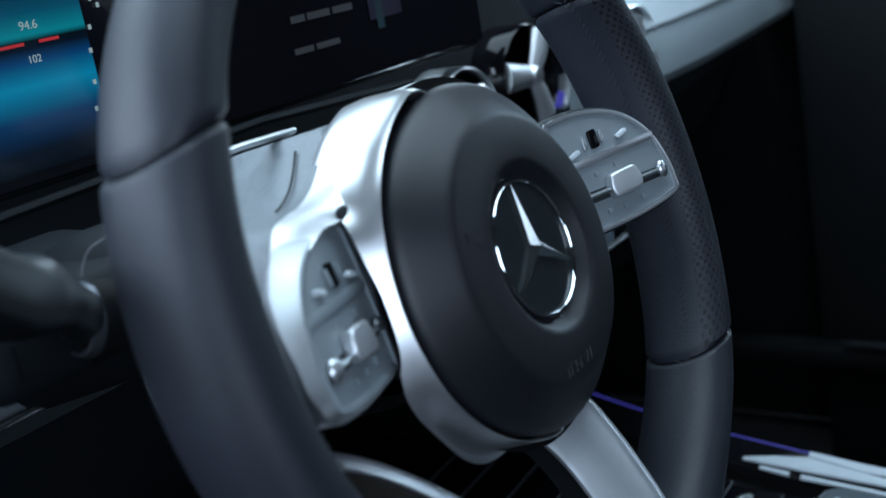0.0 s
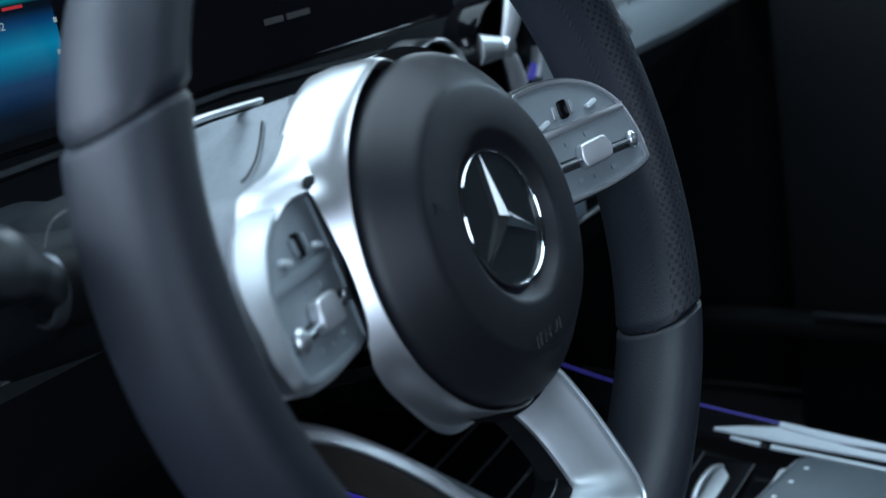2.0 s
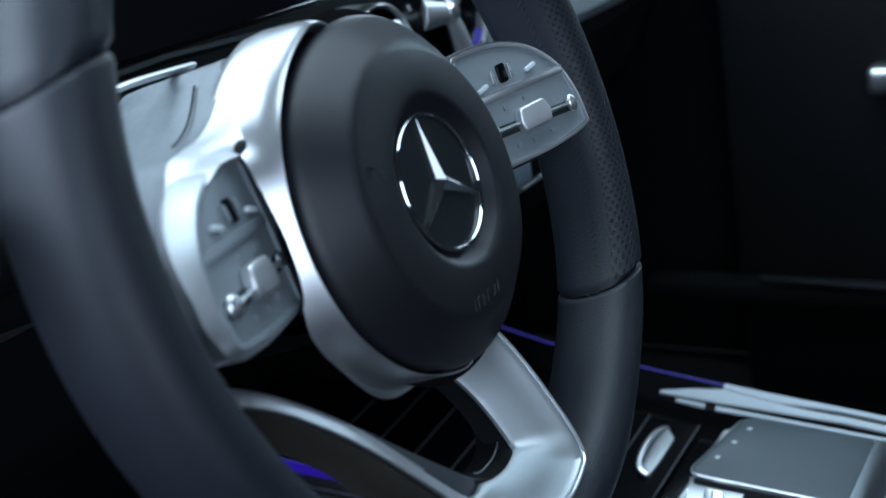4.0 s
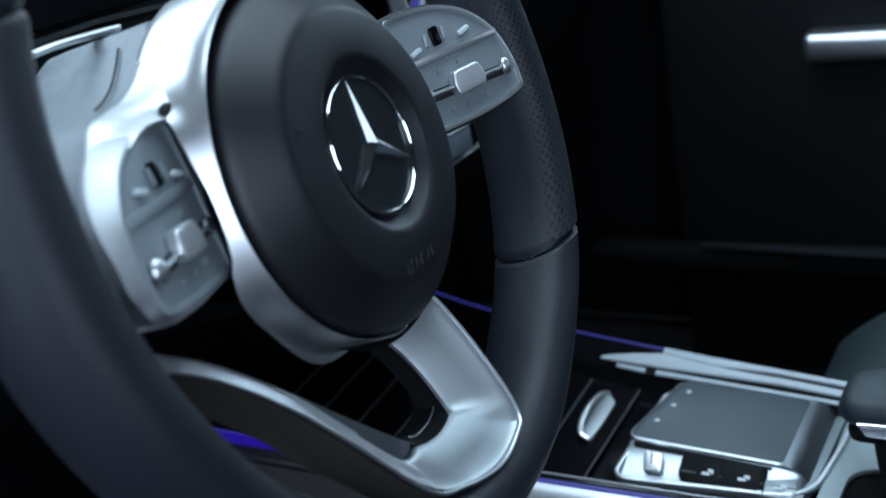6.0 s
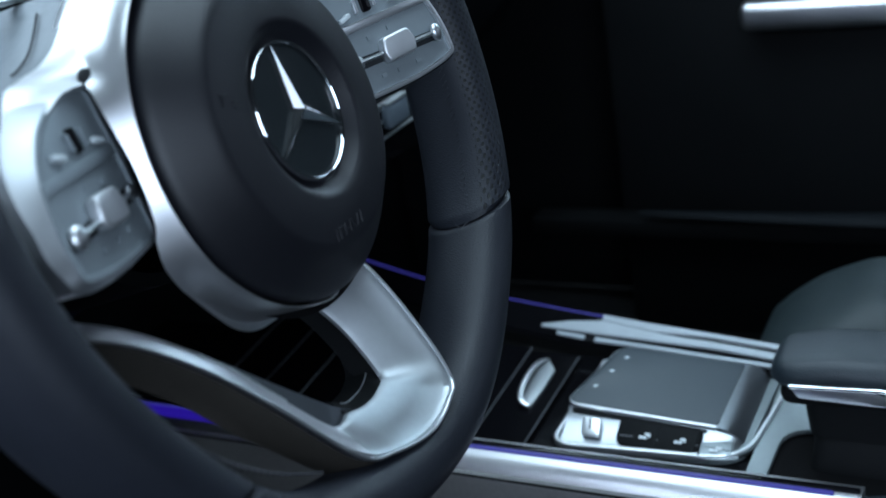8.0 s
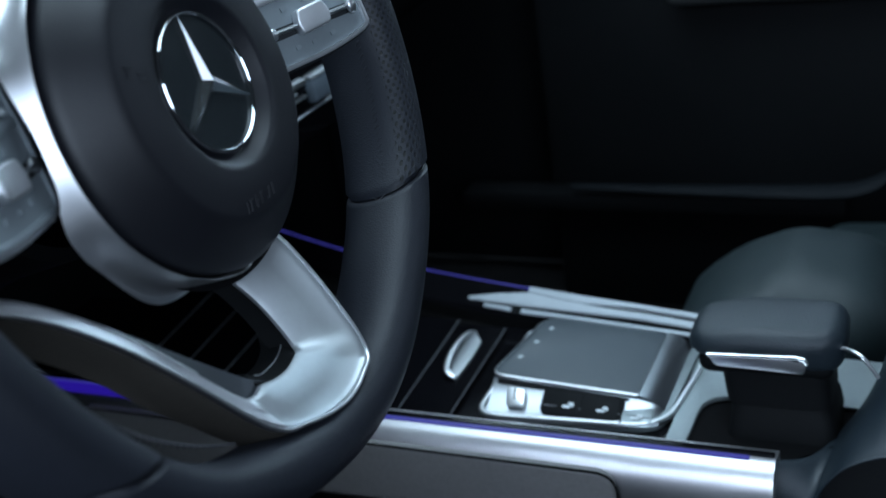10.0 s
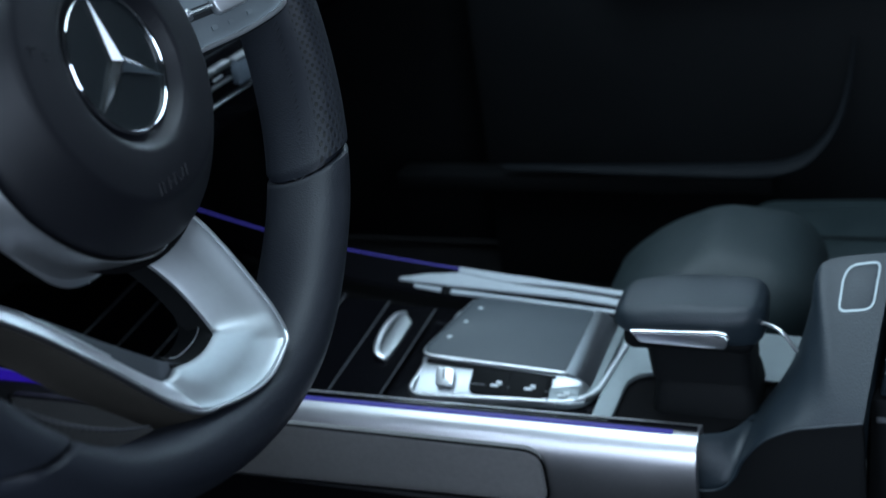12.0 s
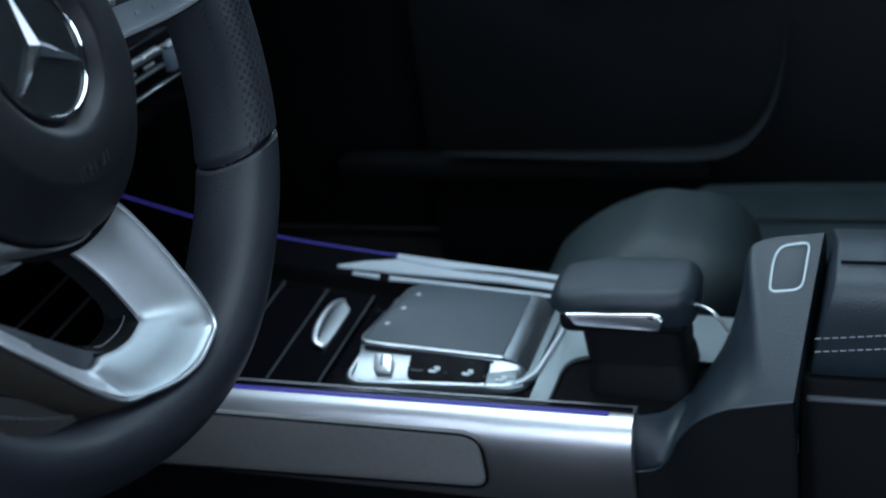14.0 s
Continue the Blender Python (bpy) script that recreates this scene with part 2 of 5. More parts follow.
def tube(points, a, b=None, n=16, upward=(0, 0, 1), power=2.0, closed=False, taper=None):
    """a closed tube along points; a across, b along the upward side"""
    pts = [Vector(q) for q in points]
    rows = []
    for i, c in enumerate(pts):
        nx = pts[(i + 1) % len(pts)] if closed or i < len(pts) - 1 else pts[i]
        pv = pts[i - 1] if closed or i > 0 else pts[i]
        d = (nx - pv).normalized()
        s = d.cross(Vector(upward)).normalized()
        u = s.cross(d).normalized()
        k = taper(i / (len(pts) - 1)) if taper else 1.0
        rows.append(ring_of(c, s, u, a * k, (b or a) * k, n, power))
    return sheet(rows, close_u=closed, close_v=True, caps=not closed)


def revolve(profile, n=96, a0=0.0, a1=360.0):
    """spins a profile of (radius, y) about the y axis"""
    full = abs(a1 - a0) >= 360
    k = n if full else n + 1
    rows = []
    for i in range(k):
        w = radians(a0 + (a1 - a0) * i / n)
        rows.append([Vector((r * math.cos(w), y, r * math.sin(w))) for r, y in profile])
    return sheet(rows, close_u=full)


def bevelled(bm, width, segments=3, angle=35):
    edges = [e for e in bm.edges if len(e.link_faces) == 2 and e.calc_face_angle(0) > radians(angle)]
    if edges and width > 0:
        bmesh.ops.bevel(bm, geom=edges, offset=width, segments=segments, profile=0.5, affect="EDGES", clamp_overlap=True)
    return bm


def block(lo, hi, bevel=0.004, segments=3):
    """a box between two corners with rounded edges"""
    bm = bmesh.new()
    bmesh.ops.create_cube(bm, size=1)
    lo, hi = Vector(lo), Vector(hi)
    for v in bm.verts:
        v.co = Vector([lo[i] + (v.co[i] + 0.5) * (hi[i] - lo[i]) for i in range(3)])
    return bevelled(bm, bevel, segments)


def prism(outline, normal_depth, place, bevel=0.001, segments=2):
    """an outline in (u, v) given depth; place maps (u, v, w) to the world, w = 0 at the face"""
    bm = bmesh.new()
    face = [bm.verts.new(place(u, v, 0.0)) for u, v in outline]
    back = [bm.verts.new(place(u, v, normal_depth)) for u, v in outline]
    bm.faces.new(face)
    bm.faces.new(back[::-1])
    for i in range(len(face)):
        j = (i + 1) % len(face)
        bm.faces.new((face[j], face[i], back[i], back[j]))
    bmesh.ops.recalc_face_normals(bm, faces=bm.faces)
    if bevel:
        bevelled(bm, bevel, segments, 50)
    return bm


def frame_ring(outer, inner, depth, place, bevel=0.0006):
    """a flat bezel between two outlines with as many points each"""
    bm = bmesh.new()
    n = len(outer)
    loops = [[bm.verts.new(place(u, v, w)) for u, v in line] for line, w in ((outer, 0), (outer, depth), (inner, depth), (inner, 0))]
    for a in range(4):
        b = (a + 1) % 4
        for i in range(n):
            j = (i + 1) % n
            bm.faces.new((loops[a][i], loops[a][j], loops[b][j], loops[b][i]))
    bmesh.ops.recalc_face_normals(bm, faces=bm.faces)
    if bevel:
        bevelled(bm, bevel, 2, 50)
    return bm


def rounded(points, radius, n=5):
    """rounds the corners of an outline"""
    out = []
    k = len(points)
    for i in range(k):
        p, a, b = Vector(points[i]), Vector(points[i - 1]), Vector(points[(i + 1) % k])
        r = radius[i] if isinstance(radius, (list, tuple)) else radius
        da, db = (a - p), (b - p)
        ra, rb = min(r, da.length * 0.49), min(r, db.length * 0.49)
        s, e = p + da.normalized() * ra, p + db.normalized() * rb
        for j in range(n + 1):
            t = j / n
            out.append(tuple((1 - t) ** 2 * s + 2 * t * (1 - t) * p + t * t * e))
    return out


def shrink(outline, d):
    """an outline moved inward by d"""
    k = len(outline)
    area = sum(outline[i - 1][0] * outline[i][1] - outline[i][0] * outline[i - 1][1] for i in range(k))
    out = []
    for i in range(k):
        a, b = Vector(outline[i - 1]), Vector(outline[(i + 1) % k])
        t = (b - a)
        if t.length < 1e-9:
            t = Vector((1, 0))
        t.normalize()
        nrm = Vector((-t.y, t.x)) * (1 if area > 0 else -1)
        out.append(tuple(Vector(outline[i]) + nrm * d))
    return out


def join(*bms):
    out = bmesh.new()
    for b in bms:
        me = bpy.data.meshes.new("tmp")
        b.to_mesh(me)
        out.from_mesh(me)
        bpy.data.meshes.remove(me)
        b.free()
    return out


def part(name, bm, mat, parent, label="", sharp=40, local=False):
    """links a bmesh as one mesh object under a thing or under a part"""
    me = bpy.data.meshes.new(name)
    bm.to_mesh(me)
    bm.free()
    me.materials.append(mat)
    me.shade_smooth()
    me.set_sharp_from_angle(angle=radians(sharp))
    ob = new(name, me)
    if parent is not None:
        ob.parent = parent
        if parent.parent is None and not local:
            ob.matrix_parent_inverse = parent.matrix_basis.inverted()
    if label:
        tagged(ob, label=label)
    return ob


def thing(name, base, label, category, group="", kind=""):
    ob = new(name)
    ob.empty_display_size = 0.02
    ob.matrix_basis = Matrix.Translation(base)
    return tagged(ob, label, category, group, kind)


def single(name, bm, mat, label, category="", kind="", group=""):
    return tagged(part(name, bm, mat, None), label, category, group, kind)

# ---- the shell of the cabin ----
single("ground", block((-6, -6, -0.34), (6, 6, -0.30), 0), STUDIOFLOOR, "dark grey studio floor under the car", "floor", "structure")
single("floor", block((-0.62, -1.4, -0.02), (1.40, 0.85, 0.0), 0), CARPET, "black carpeted cabin floor", "floor", "structure")
single("wall_rear", block((-0.62, -1.46, -0.02), (1.08, -1.40, 0.88), 0), LINING, "dark rear wall of the cabin", "wall", "structure")
single("wall_front", block((-0.62, 0.67, -0.02), (1.40, 0.73, 0.80), 0), DOORSKIN, "black footwell bulkhead", "wall", "structure")
single("ceiling", block((-0.35, -1.4, 1.28), (1.0, -0.75, 1.31), 0.01), LINING, "dark grey headliner", "ceiling", "structure")
single("wall_driver_sill", block((-0.68, -1.4, -0.2), (-0.62, 0.85, 0.06), 0.01), DARKPLASTIC, "dark door sill at the driver's side", "sill", "structure")

# out of view, added only to block the driver-side lamp low down
single("wall_light_block", block((-0.72, 0.16, -0.05), (-0.65, 0.66, 1.0), 0.02), DOORSKIN, "unseen black wall added to keep lamp light off the lower left", "wall", "structure")


# ---- steering wheel ----
RC, YC, ZC, AR, AY = 0.1808, 0.0174, 0.0137, 0.0165, 0.0246
RAKE = -17.0  # lean of the column and of the spokes
wheel = thing("steering_wheel", (0, 0, Z0), "black leather steering wheel with satin silver hub and switch pods", "steering wheel")
wheel.matrix_basis = pose(-0.0016, 0, Z0 - 0.002, -15.0, 0, 4.1)
SETTLE = wheel.matrix_basis.inverted() @ pose(0, 0, Z0, RAKE)


def spoke_part(name, bm, mat, label, sharp=40):
    """a part of the spokes and pods, given in the axes of the column"""
    bm.transform(SETTLE)
    return part(name, bm, mat, wheel, label, sharp, local=True)


def rim_section(a0, a1, n, s0, s1, swell=1.0):
    """a length of the rim; s0 and s1 slant its two ends, in metres"""
    rows = []
    for i in range(n + 1):
        w = radians(a0 + (a1 - a0) * i / n)
        edge = min(i, n - i) / n * abs(a1 - a0) * radians(1) * RC
        swell_at = swell - (0.09 * math.exp(-edge / 0.0008))
        t, line = i / n, []
        for k in range(40):
            f = 2 * math.pi * k / 40
            cf, sf = math.cos(f), math.sin(f)
            ang = w + (s0 * (1 - t) ** 5 + s1 * t ** 5) * cf / RC
            turn = math.degrees(ang) % 360
            grow = 0.005 * math.exp(-((turn - 231) / 17) ** 2) * (1 - 0.35 * cf) - 0.003 * math.exp(-((turn - 300) / 14) ** 2)
            r = RC + grow + AR * swell_at * math.copysign(abs(cf) ** 0.89, cf)
            line.append(Vector((r * math.cos(ang), YC - AY * swell_at * math.copysign(abs(sf) ** 0.89, sf), ZC + r * math.sin(ang))))
        rows.append(line)
    return sheet(rows, close_v=True, caps=True)


part("rim_upper", rim_section(26.9, 153.1, 120, -0.011, 0.011), LEATHER, wheel, "smooth black leather", local=True)
part("grip", rim_section(-39.2, 26.5, 90, 0.0185, -0.011, 1.015), PERFORATED, wheel, "perforated black leather grip", local=True)
part("grip", rim_section(153.5, 219.2, 90, 0.011, -0.0185, 1.015), LEATHER, wheel, "smooth black leather grip", local=True)
part("rim_lower", rim_section(219.6, 320.4, 120, -0.0185, 0.0185), LEATHER, wheel, "smooth black leather", local=True)


def stitches():
    """slanted sewing stitches along the inside of the rim"""
    out = []
    for k in range(96):
        w = radians(-62 + 124 * k / 96)
        for mirror in (0, math.pi):
            ang = w + mirror
            rad, tan = Vector((math.cos(ang), 0, math.sin(ang))), Vector((-math.sin(ang), 0, math.cos(ang)))
            for dy in (-0.0024, 0.0024):
                c = rad * (RC - AR * 1.0 + 0.0002) + Vector((0, YC - 0.004 + dy, ZC))
                d = (tan * 0.6 + Vector((0, 0.8 if dy > 0 else -0.8, 0))).normalized() * 0.0021
                out.append(tube([c - d, c, c + d], 0.0004, n=6, upward=rad))
    return join(*out)


tagged(part("stitching", stitches(), DARKTHREAD, wheel, "black cross stitching", local=True), kind="stuff")

# round airbag cover with a sunken middle
part("airbag_cover", revolve([(0.0001, 0.0025), (0.0322, 0.0025), (0.0335, 0.0020), (0.0375, -0.0034), (0.0390, -0.0043), (0.0408, -0.0046), (0.048, -0.0042), (0.0585, -0.0030), (0.0602, -0.0026), (0.0620, -0.0017), (0.0640, -0.0002),
                              (0.0700, 0.0046), (0.0768, 0.0100), (0.0788, 0.0118), (0.0803, 0.0136), (0.0809, 0.0155), (0.0806, 0.0175), (0.0795, 0.027)], 144), COVER, wheel, "soft black airbag cover", sharp=60, local=True)
part("shadow_gap", revolve([(0.0785, 0.023), (0.0865, 0.023)], 96), VOID, wheel, "black gap round the cover", local=True)


# depth at which the flank of the hub ends, by the angle round it
ENDS = ((120, 130, 146, 153, 162, 171, 179, 186, 189, 196, 206), (0.060, 0.0520, 0.0290, 0.0238, 0.0205, 0.0184, 0.0184, 0.0198, 0.0215, 0.0245, 0.0265))


def hub_flank():
    """the silver flank of the hub: a short cone with a small front lip, flaring at its lower back edge"""
    rows = []
    for k in range(144):
        w = 2 * math.pi * k / 144
        low = math.exp(-((math.degrees(w) - 240) / 16) ** 2)
        prof = [(0.0826, 0.024), (0.0828, 0.0150), (0.0834, 0.0136), (0.0842, 0.0134), (0.0858, 0.0158), (0.0874, 0.0220), (0.0889, 0.0310), (0.0899 + 0.001 * low, 0.038), (0.0898 + 0.0036 * low, 0.045), (0.0898 + 0.0050 * low, 0.0490), (0.0885 + 0.004 * low, 0.0515), (0.078, 0.052)]
        side, under = min(1, max(0, (math.cos(w) + 0.30) / 0.95)), min(1, max(0, (-math.sin(w) - 0.40) / 0.55))
        back = min(0.024, 0.024 * side * side * (3 - 2 * side) + 0.002 * under * under * (3 - 2 * under))
        top = min(1, max(0, (math.cos(w) + 0.30) / 0.40)) if math.sin(w) > 0 else 0.0
        inset = 0.012 * top * top * (3 - 2 * top)
        prof = [(max(0.0765, r - inset) - (0.0034 * under if q < 4 else 0.0018 * under if q < 6 else 0.0), y) for q, (r, y) in enumerate(prof)]
        prof = [(r + 0.0021, y) for r, y in prof]
        turn = math.degrees(w)
        slim = min(1, max(0, (turn - 222) / 28))
        prof = [(r + (min(r, 0.0830) - r) * slim * slim * (3 - 2 * slim), y) for r, y in prof]
        # beside the switch pod the flank is a steep cone that ends early
        limit = float(np.interp(turn, ENDS[0], ENDS[1]))
        depths = [min(limit + 0.0003 * q, y + back * (1.0 if q else 0.5)) for q, (r, y) in enumerate(prof)]
        beside = min(1, max(0, (turn - 136) / 22)) * min(1, max(0, (212 - turn) / 18))
        beside = beside * beside * (3 - 2 * beside)
        steep = [(0.0847, 0.024), (0.0848, 0.0150), (0.0851, 0.0138), (0.0855, 0.0134)] + [(0.0860 + 0.84 * (limit - 0.0138) * k, 0.0138 + (limit - 0.0138) * k) for k in (0.0, 0.33, 0.66, 1.0)]
        edge = steep[-1][0]
        steep += [(edge - 0.0006, limit + 0.0006), (edge - 0.0030, limit + 0.0020), (edge - 0.0060, limit + 0.004), (0.078, limit + 0.006)]
        depths = [y + (q[1] - y) * beside for y, q in zip(depths, steep)]
        prof = [(r + (q[0] - r) * beside, y) for (r, y), q in zip(prof, steep)]
        rows.append([Vector((r * math.cos(w), y, r * math.sin(w))) for (r, _), y in zip(prof, depths)])
    return sheet(rows, close_u=True)


hub = part("hub_ring", hub_flank(), RINGSATIN, wheel, "satin silver hub ring", local=True)
GROOVE = [(153.5, 0.0948, 0.0238), (162, 0.0918, 0.0205), (171, 0.0900, 0.0182), (179, 0.0900, 0.0182), (185.5, 0.0911, 0.0196), (188.6, 0.0935, 0.0206), (189.6, 0.0985, 0.0192)]
groove = smooth_path([(r * math.cos(radians(a)), y, r * math.sin(radians(a))) for a, r, y in GROOVE], 40)
part("pod_groove", tube(groove, 0.0006, 0.0006, 8, (0, 1, 0), taper=lambda t: 0.3 + 0.7 * min(1, t / 0.3)), DOORSKIN, wheel, "dark groove between hub ring and switch pod", local=True)
# web that flows from the hub into the pod, its hub side and its outer side
WEB = [((-0.034, 0.044, 0.0815), (-0.036, 0.049, 0.0835)), ((-0.0480, 0.036, 0.0745), (-0.0520, 0.043, 0.0765)), ((-0.0590, 0.028, 0.0650), (-0.0660, 0.037, 0.0685)), ((-0.0675, 0.020, 0.0555), (-0.0800, 0.032, 0.0610)),
       ((-0.0735, 0.0165, 0.0465), (-0.0950, 0.027, 0.0560)), ((-0.0835, 0.0180, 0.0440), (-0.1090, 0.023, 0.0540)), ((-0.0990, 0.0165, 0.0440), (-0.1215, 0.0195, 0.0510)), ((-0.1150, 0.0110, 0.0395), (-0.1320, 0.0170, 0.0400))]
near, away = smooth_path([p[0] for p in WEB], 40), smooth_path([p[1] for p in WEB], 40)
rows = []
for a, b in zip(near, away):
    rows.append([a + Vector((0.001, 0.010, -0.002)), a + Vector((0, 0.0012, 0)), a.lerp(b, 0.5) + Vector((0.0003, 0.0005, -0.0003)), a.lerp(b, 0.92), b + Vector((0, 0.0012, 0)), b + Vector((0.010, 0.012, -0.008))])
spoke_part("hub_web", sheet(rows, close_v=True, caps=True), HUBSATIN, "satin silver web between hub and switch pod")
# flattened dark ball stands in for the shaded hollow in the silver
bm = bmesh.new()
bmesh.ops.create_uvsphere(bm, u_segments=16, v_segments=10, radius=0.0046)
bmesh.ops.scale(bm, vec=(1.0, 0.22, 0.7), verts=bm.verts)
bmesh.ops.translate(bm, vec=(-0.0840, 0.0196, 0.0462), verts=bm.verts)
spoke_part("dimple", bm, DARKPLASTIC, "small dark spot imitating the shade in a dimple")


def hub_casing():
    """the grey casing behind the hub: its front edge follows the silver web, its sides run back along the column"""
    front = [Vector(p[1]) for p in WEB] + [Vector(p) for p in ((-0.1385, 0.019, 0.0180), (-0.1400, 0.024, 0.0000), (-0.128, 0.034, -0.0150), (-0.090, 0.046, -0.0230), (0.0, 0.050, -0.0260), (0.088, 0.050, -0.0180), (0.112, 0.050, 0.0060),
                                                                (0.100, 0.050, 0.0360), (0.060, 0.052, 0.0500), (0.020, 0.052, 0.0660))]
    loop = smooth_path(front, 96, closed=True)
    mid = Vector((-0.02, 0.05, 0.02))
    rows = []
    for k, d in ((0.90, 0.0015), (0.975, 0.0012), (0.99, 0.0022), (0.992, 0.010), (1.0, 0.030), (1.01, 0.055), (1.0, 0.072), (0.95, 0.082), (0.7, 0.088)):
        rows.append([Vector((mid.x + (p.x - mid.x) * k, p.y + d if d < 0.06 else 0.04 + (p.y - 0.04) * 0.4 + d, mid.z + (p.z - mid.z) * k + (0.08 * d if p.x < 0 < p.z else 0.0))) for p in loop])
    return sheet(rows, close_v=True, caps=True)


casing = spoke_part("rear_casing", hub_casing(), CASING, "grained grey plastic casing of the hub")
seam = [p + Vector((-0.0006, 0.0175 - 0.006 * k / 18, 0.0020)) for k, p in enumerate(smooth_path([w[1] for w in WEB], 40)[6:25])]
bm = tube(seam, 0.0005, 0.0005, 6, (0, 1, 0))
bm.transform(SETTLE)
part("casing_seam", bm, VOID, casing, "dark fine seam")
for s in (-1, 1):
    edge = smooth_path([(s * 0.030, 0.080, 0.0885), (s * 0.048, 0.080, 0.0892), (s * 0.066, 0.080, 0.0896), (s * 0.080, 0.080, 0.0890)], 20)
    spoke_part("shift_paddle", tube(edge, 0.0030, 0.0016, 10, (0, 0, 1)), SATIN, "satin edge of a shift paddle")


def emblem_star():
    bm = bmesh.new()
    top = bm.verts.new((0, -0.0030, 0))
    tips, notch = [], []
    for k in range(3):
        a = radians(90 + 120 * k)
        tips.append(bm.verts.new((0.0300 * math.cos(a), -0.0003, 0.0300 * math.sin(a))))
        b = a + radians(60)
        notch.append(bm.verts.new((0.0042 * math.cos(b), -0.0005, 0.0042 * math.sin(b))))
    low = bm.verts.new((0, 0.004, 0))
    for k in range(3):
        bm.faces.new((top, notch[k - 1], tips[k]))
        bm.faces.new((top, tips[k], notch[k]))
        bm.faces.new((low, tips[k], notch[k - 1]))
        bm.faces.new((low, notch[k], tips[k]))
    bmesh.ops.recalc_face_normals(bm, faces=bm.faces)
    return bm


badge = part("emblem_disc", revolve([(0.0001, 0.0010), (0.0294, 0.0010), (0.0301, 0.0016), (0.0301, 0.003)], 64), EMBLEMBACK, wheel, "gloss black round emblem disc", local=True)
part("emblem_ring", tube([Vector((0.0305 * math.cos(2 * math.pi * k / 96), 0.0003, 0.0305 * math.sin(2 * math.pi * k / 96))) for k in range(96)], 0.0011, 0.0014, 10, (0, 1, 0), closed=True), CHROME, badge, "chrome ring")
part("emblem_star", emblem_star(), STARCHROME, badge, "chrome three-pointed shape", sharp=5)


def embossed(x, z, along, bars):
    """faint raised marks on the cover: short bars (offset along the line, offset across, length, slant)"""
    out = []
    e = Vector((along[0], 0, along[1])).normalized()
    f = Vector((-e.z, 0, e.x))
    for s, t, length, slant in bars:
        a = Vector((x, 0, z)) + e * s + f * t
        b = a + (f * math.cos(slant) + e * math.sin(slant)) * length
        for p in (a, b):
            r = math.hypot(p.x, p.z)
            p.y = -0.0042 + max(0, r - 0.048) * 0.112 - 0.0001
        out.append(tube([a, (a + b) / 2, b], 0.0004, 0.0005, 6, (0, 1, 0)))
    return join(*out)


part("embossed_mark", embossed(-0.0190, -0.0560, (1, 0.0), ((0.0, 0, 0.0052, 0.2), (0.0030, 0, 0.0050, 0.2), (0.0030, 0.0048, 0.003, 1.6), (0.0075, 0, 0.0052, 0.2), (0.0075, 0.0024, 0.003, 1.6), (0.0120, 0, 0.0052, 0.2), (0.0160, 0, 0.0050, -0.3), (0.0185, 0, 0.0052, 0.4), (0.0160, 0.0005, 0.003, 1.6), (0.0225, 0.0, 0.0052, 0.2))), COVER, wheel, "faint raised marking", local=True)
part("embossed_mark", embossed(-0.0520, 0.0175, (1, -0.1), ((0.0, 0, 0.0050, 0.3), (0.0, 0.0045, 0.0045, 1.7), (0.0058, 0.0005, 0.0034, 1.6), (0.0058, -0.0018, 0.0036, 1.6))), COVER, wheel, "faint raised marking", local=True)

POD = [(0.0818, 0.0442), (0.0963, 0.0445), (0.1132, 0.0411), (0.1283, 0.0331), (0.1392, 0.0198), (0.1437, 0.0049), (0.1445, -0.0093), (0.1412, -0.0172), (0.1171, -0.0199), (0.0878, -0.0188)]
POD = [tuple(p) for p in smooth_path([(u, v, 0) for u, v in POD], 44)]
POD = [(p[0], p[1]) for p in POD] + [(0.083, -0.0186), (0.080, 0.010), (0.0795, 0.040)]


def pod_place(side):
    def place(u, v, w):
        return SETTLE @ Vector((side * (u + 0.363 * w), 0.0235 - 0.39 * (u - 0.09) + 0.932 * w, v))
    return place


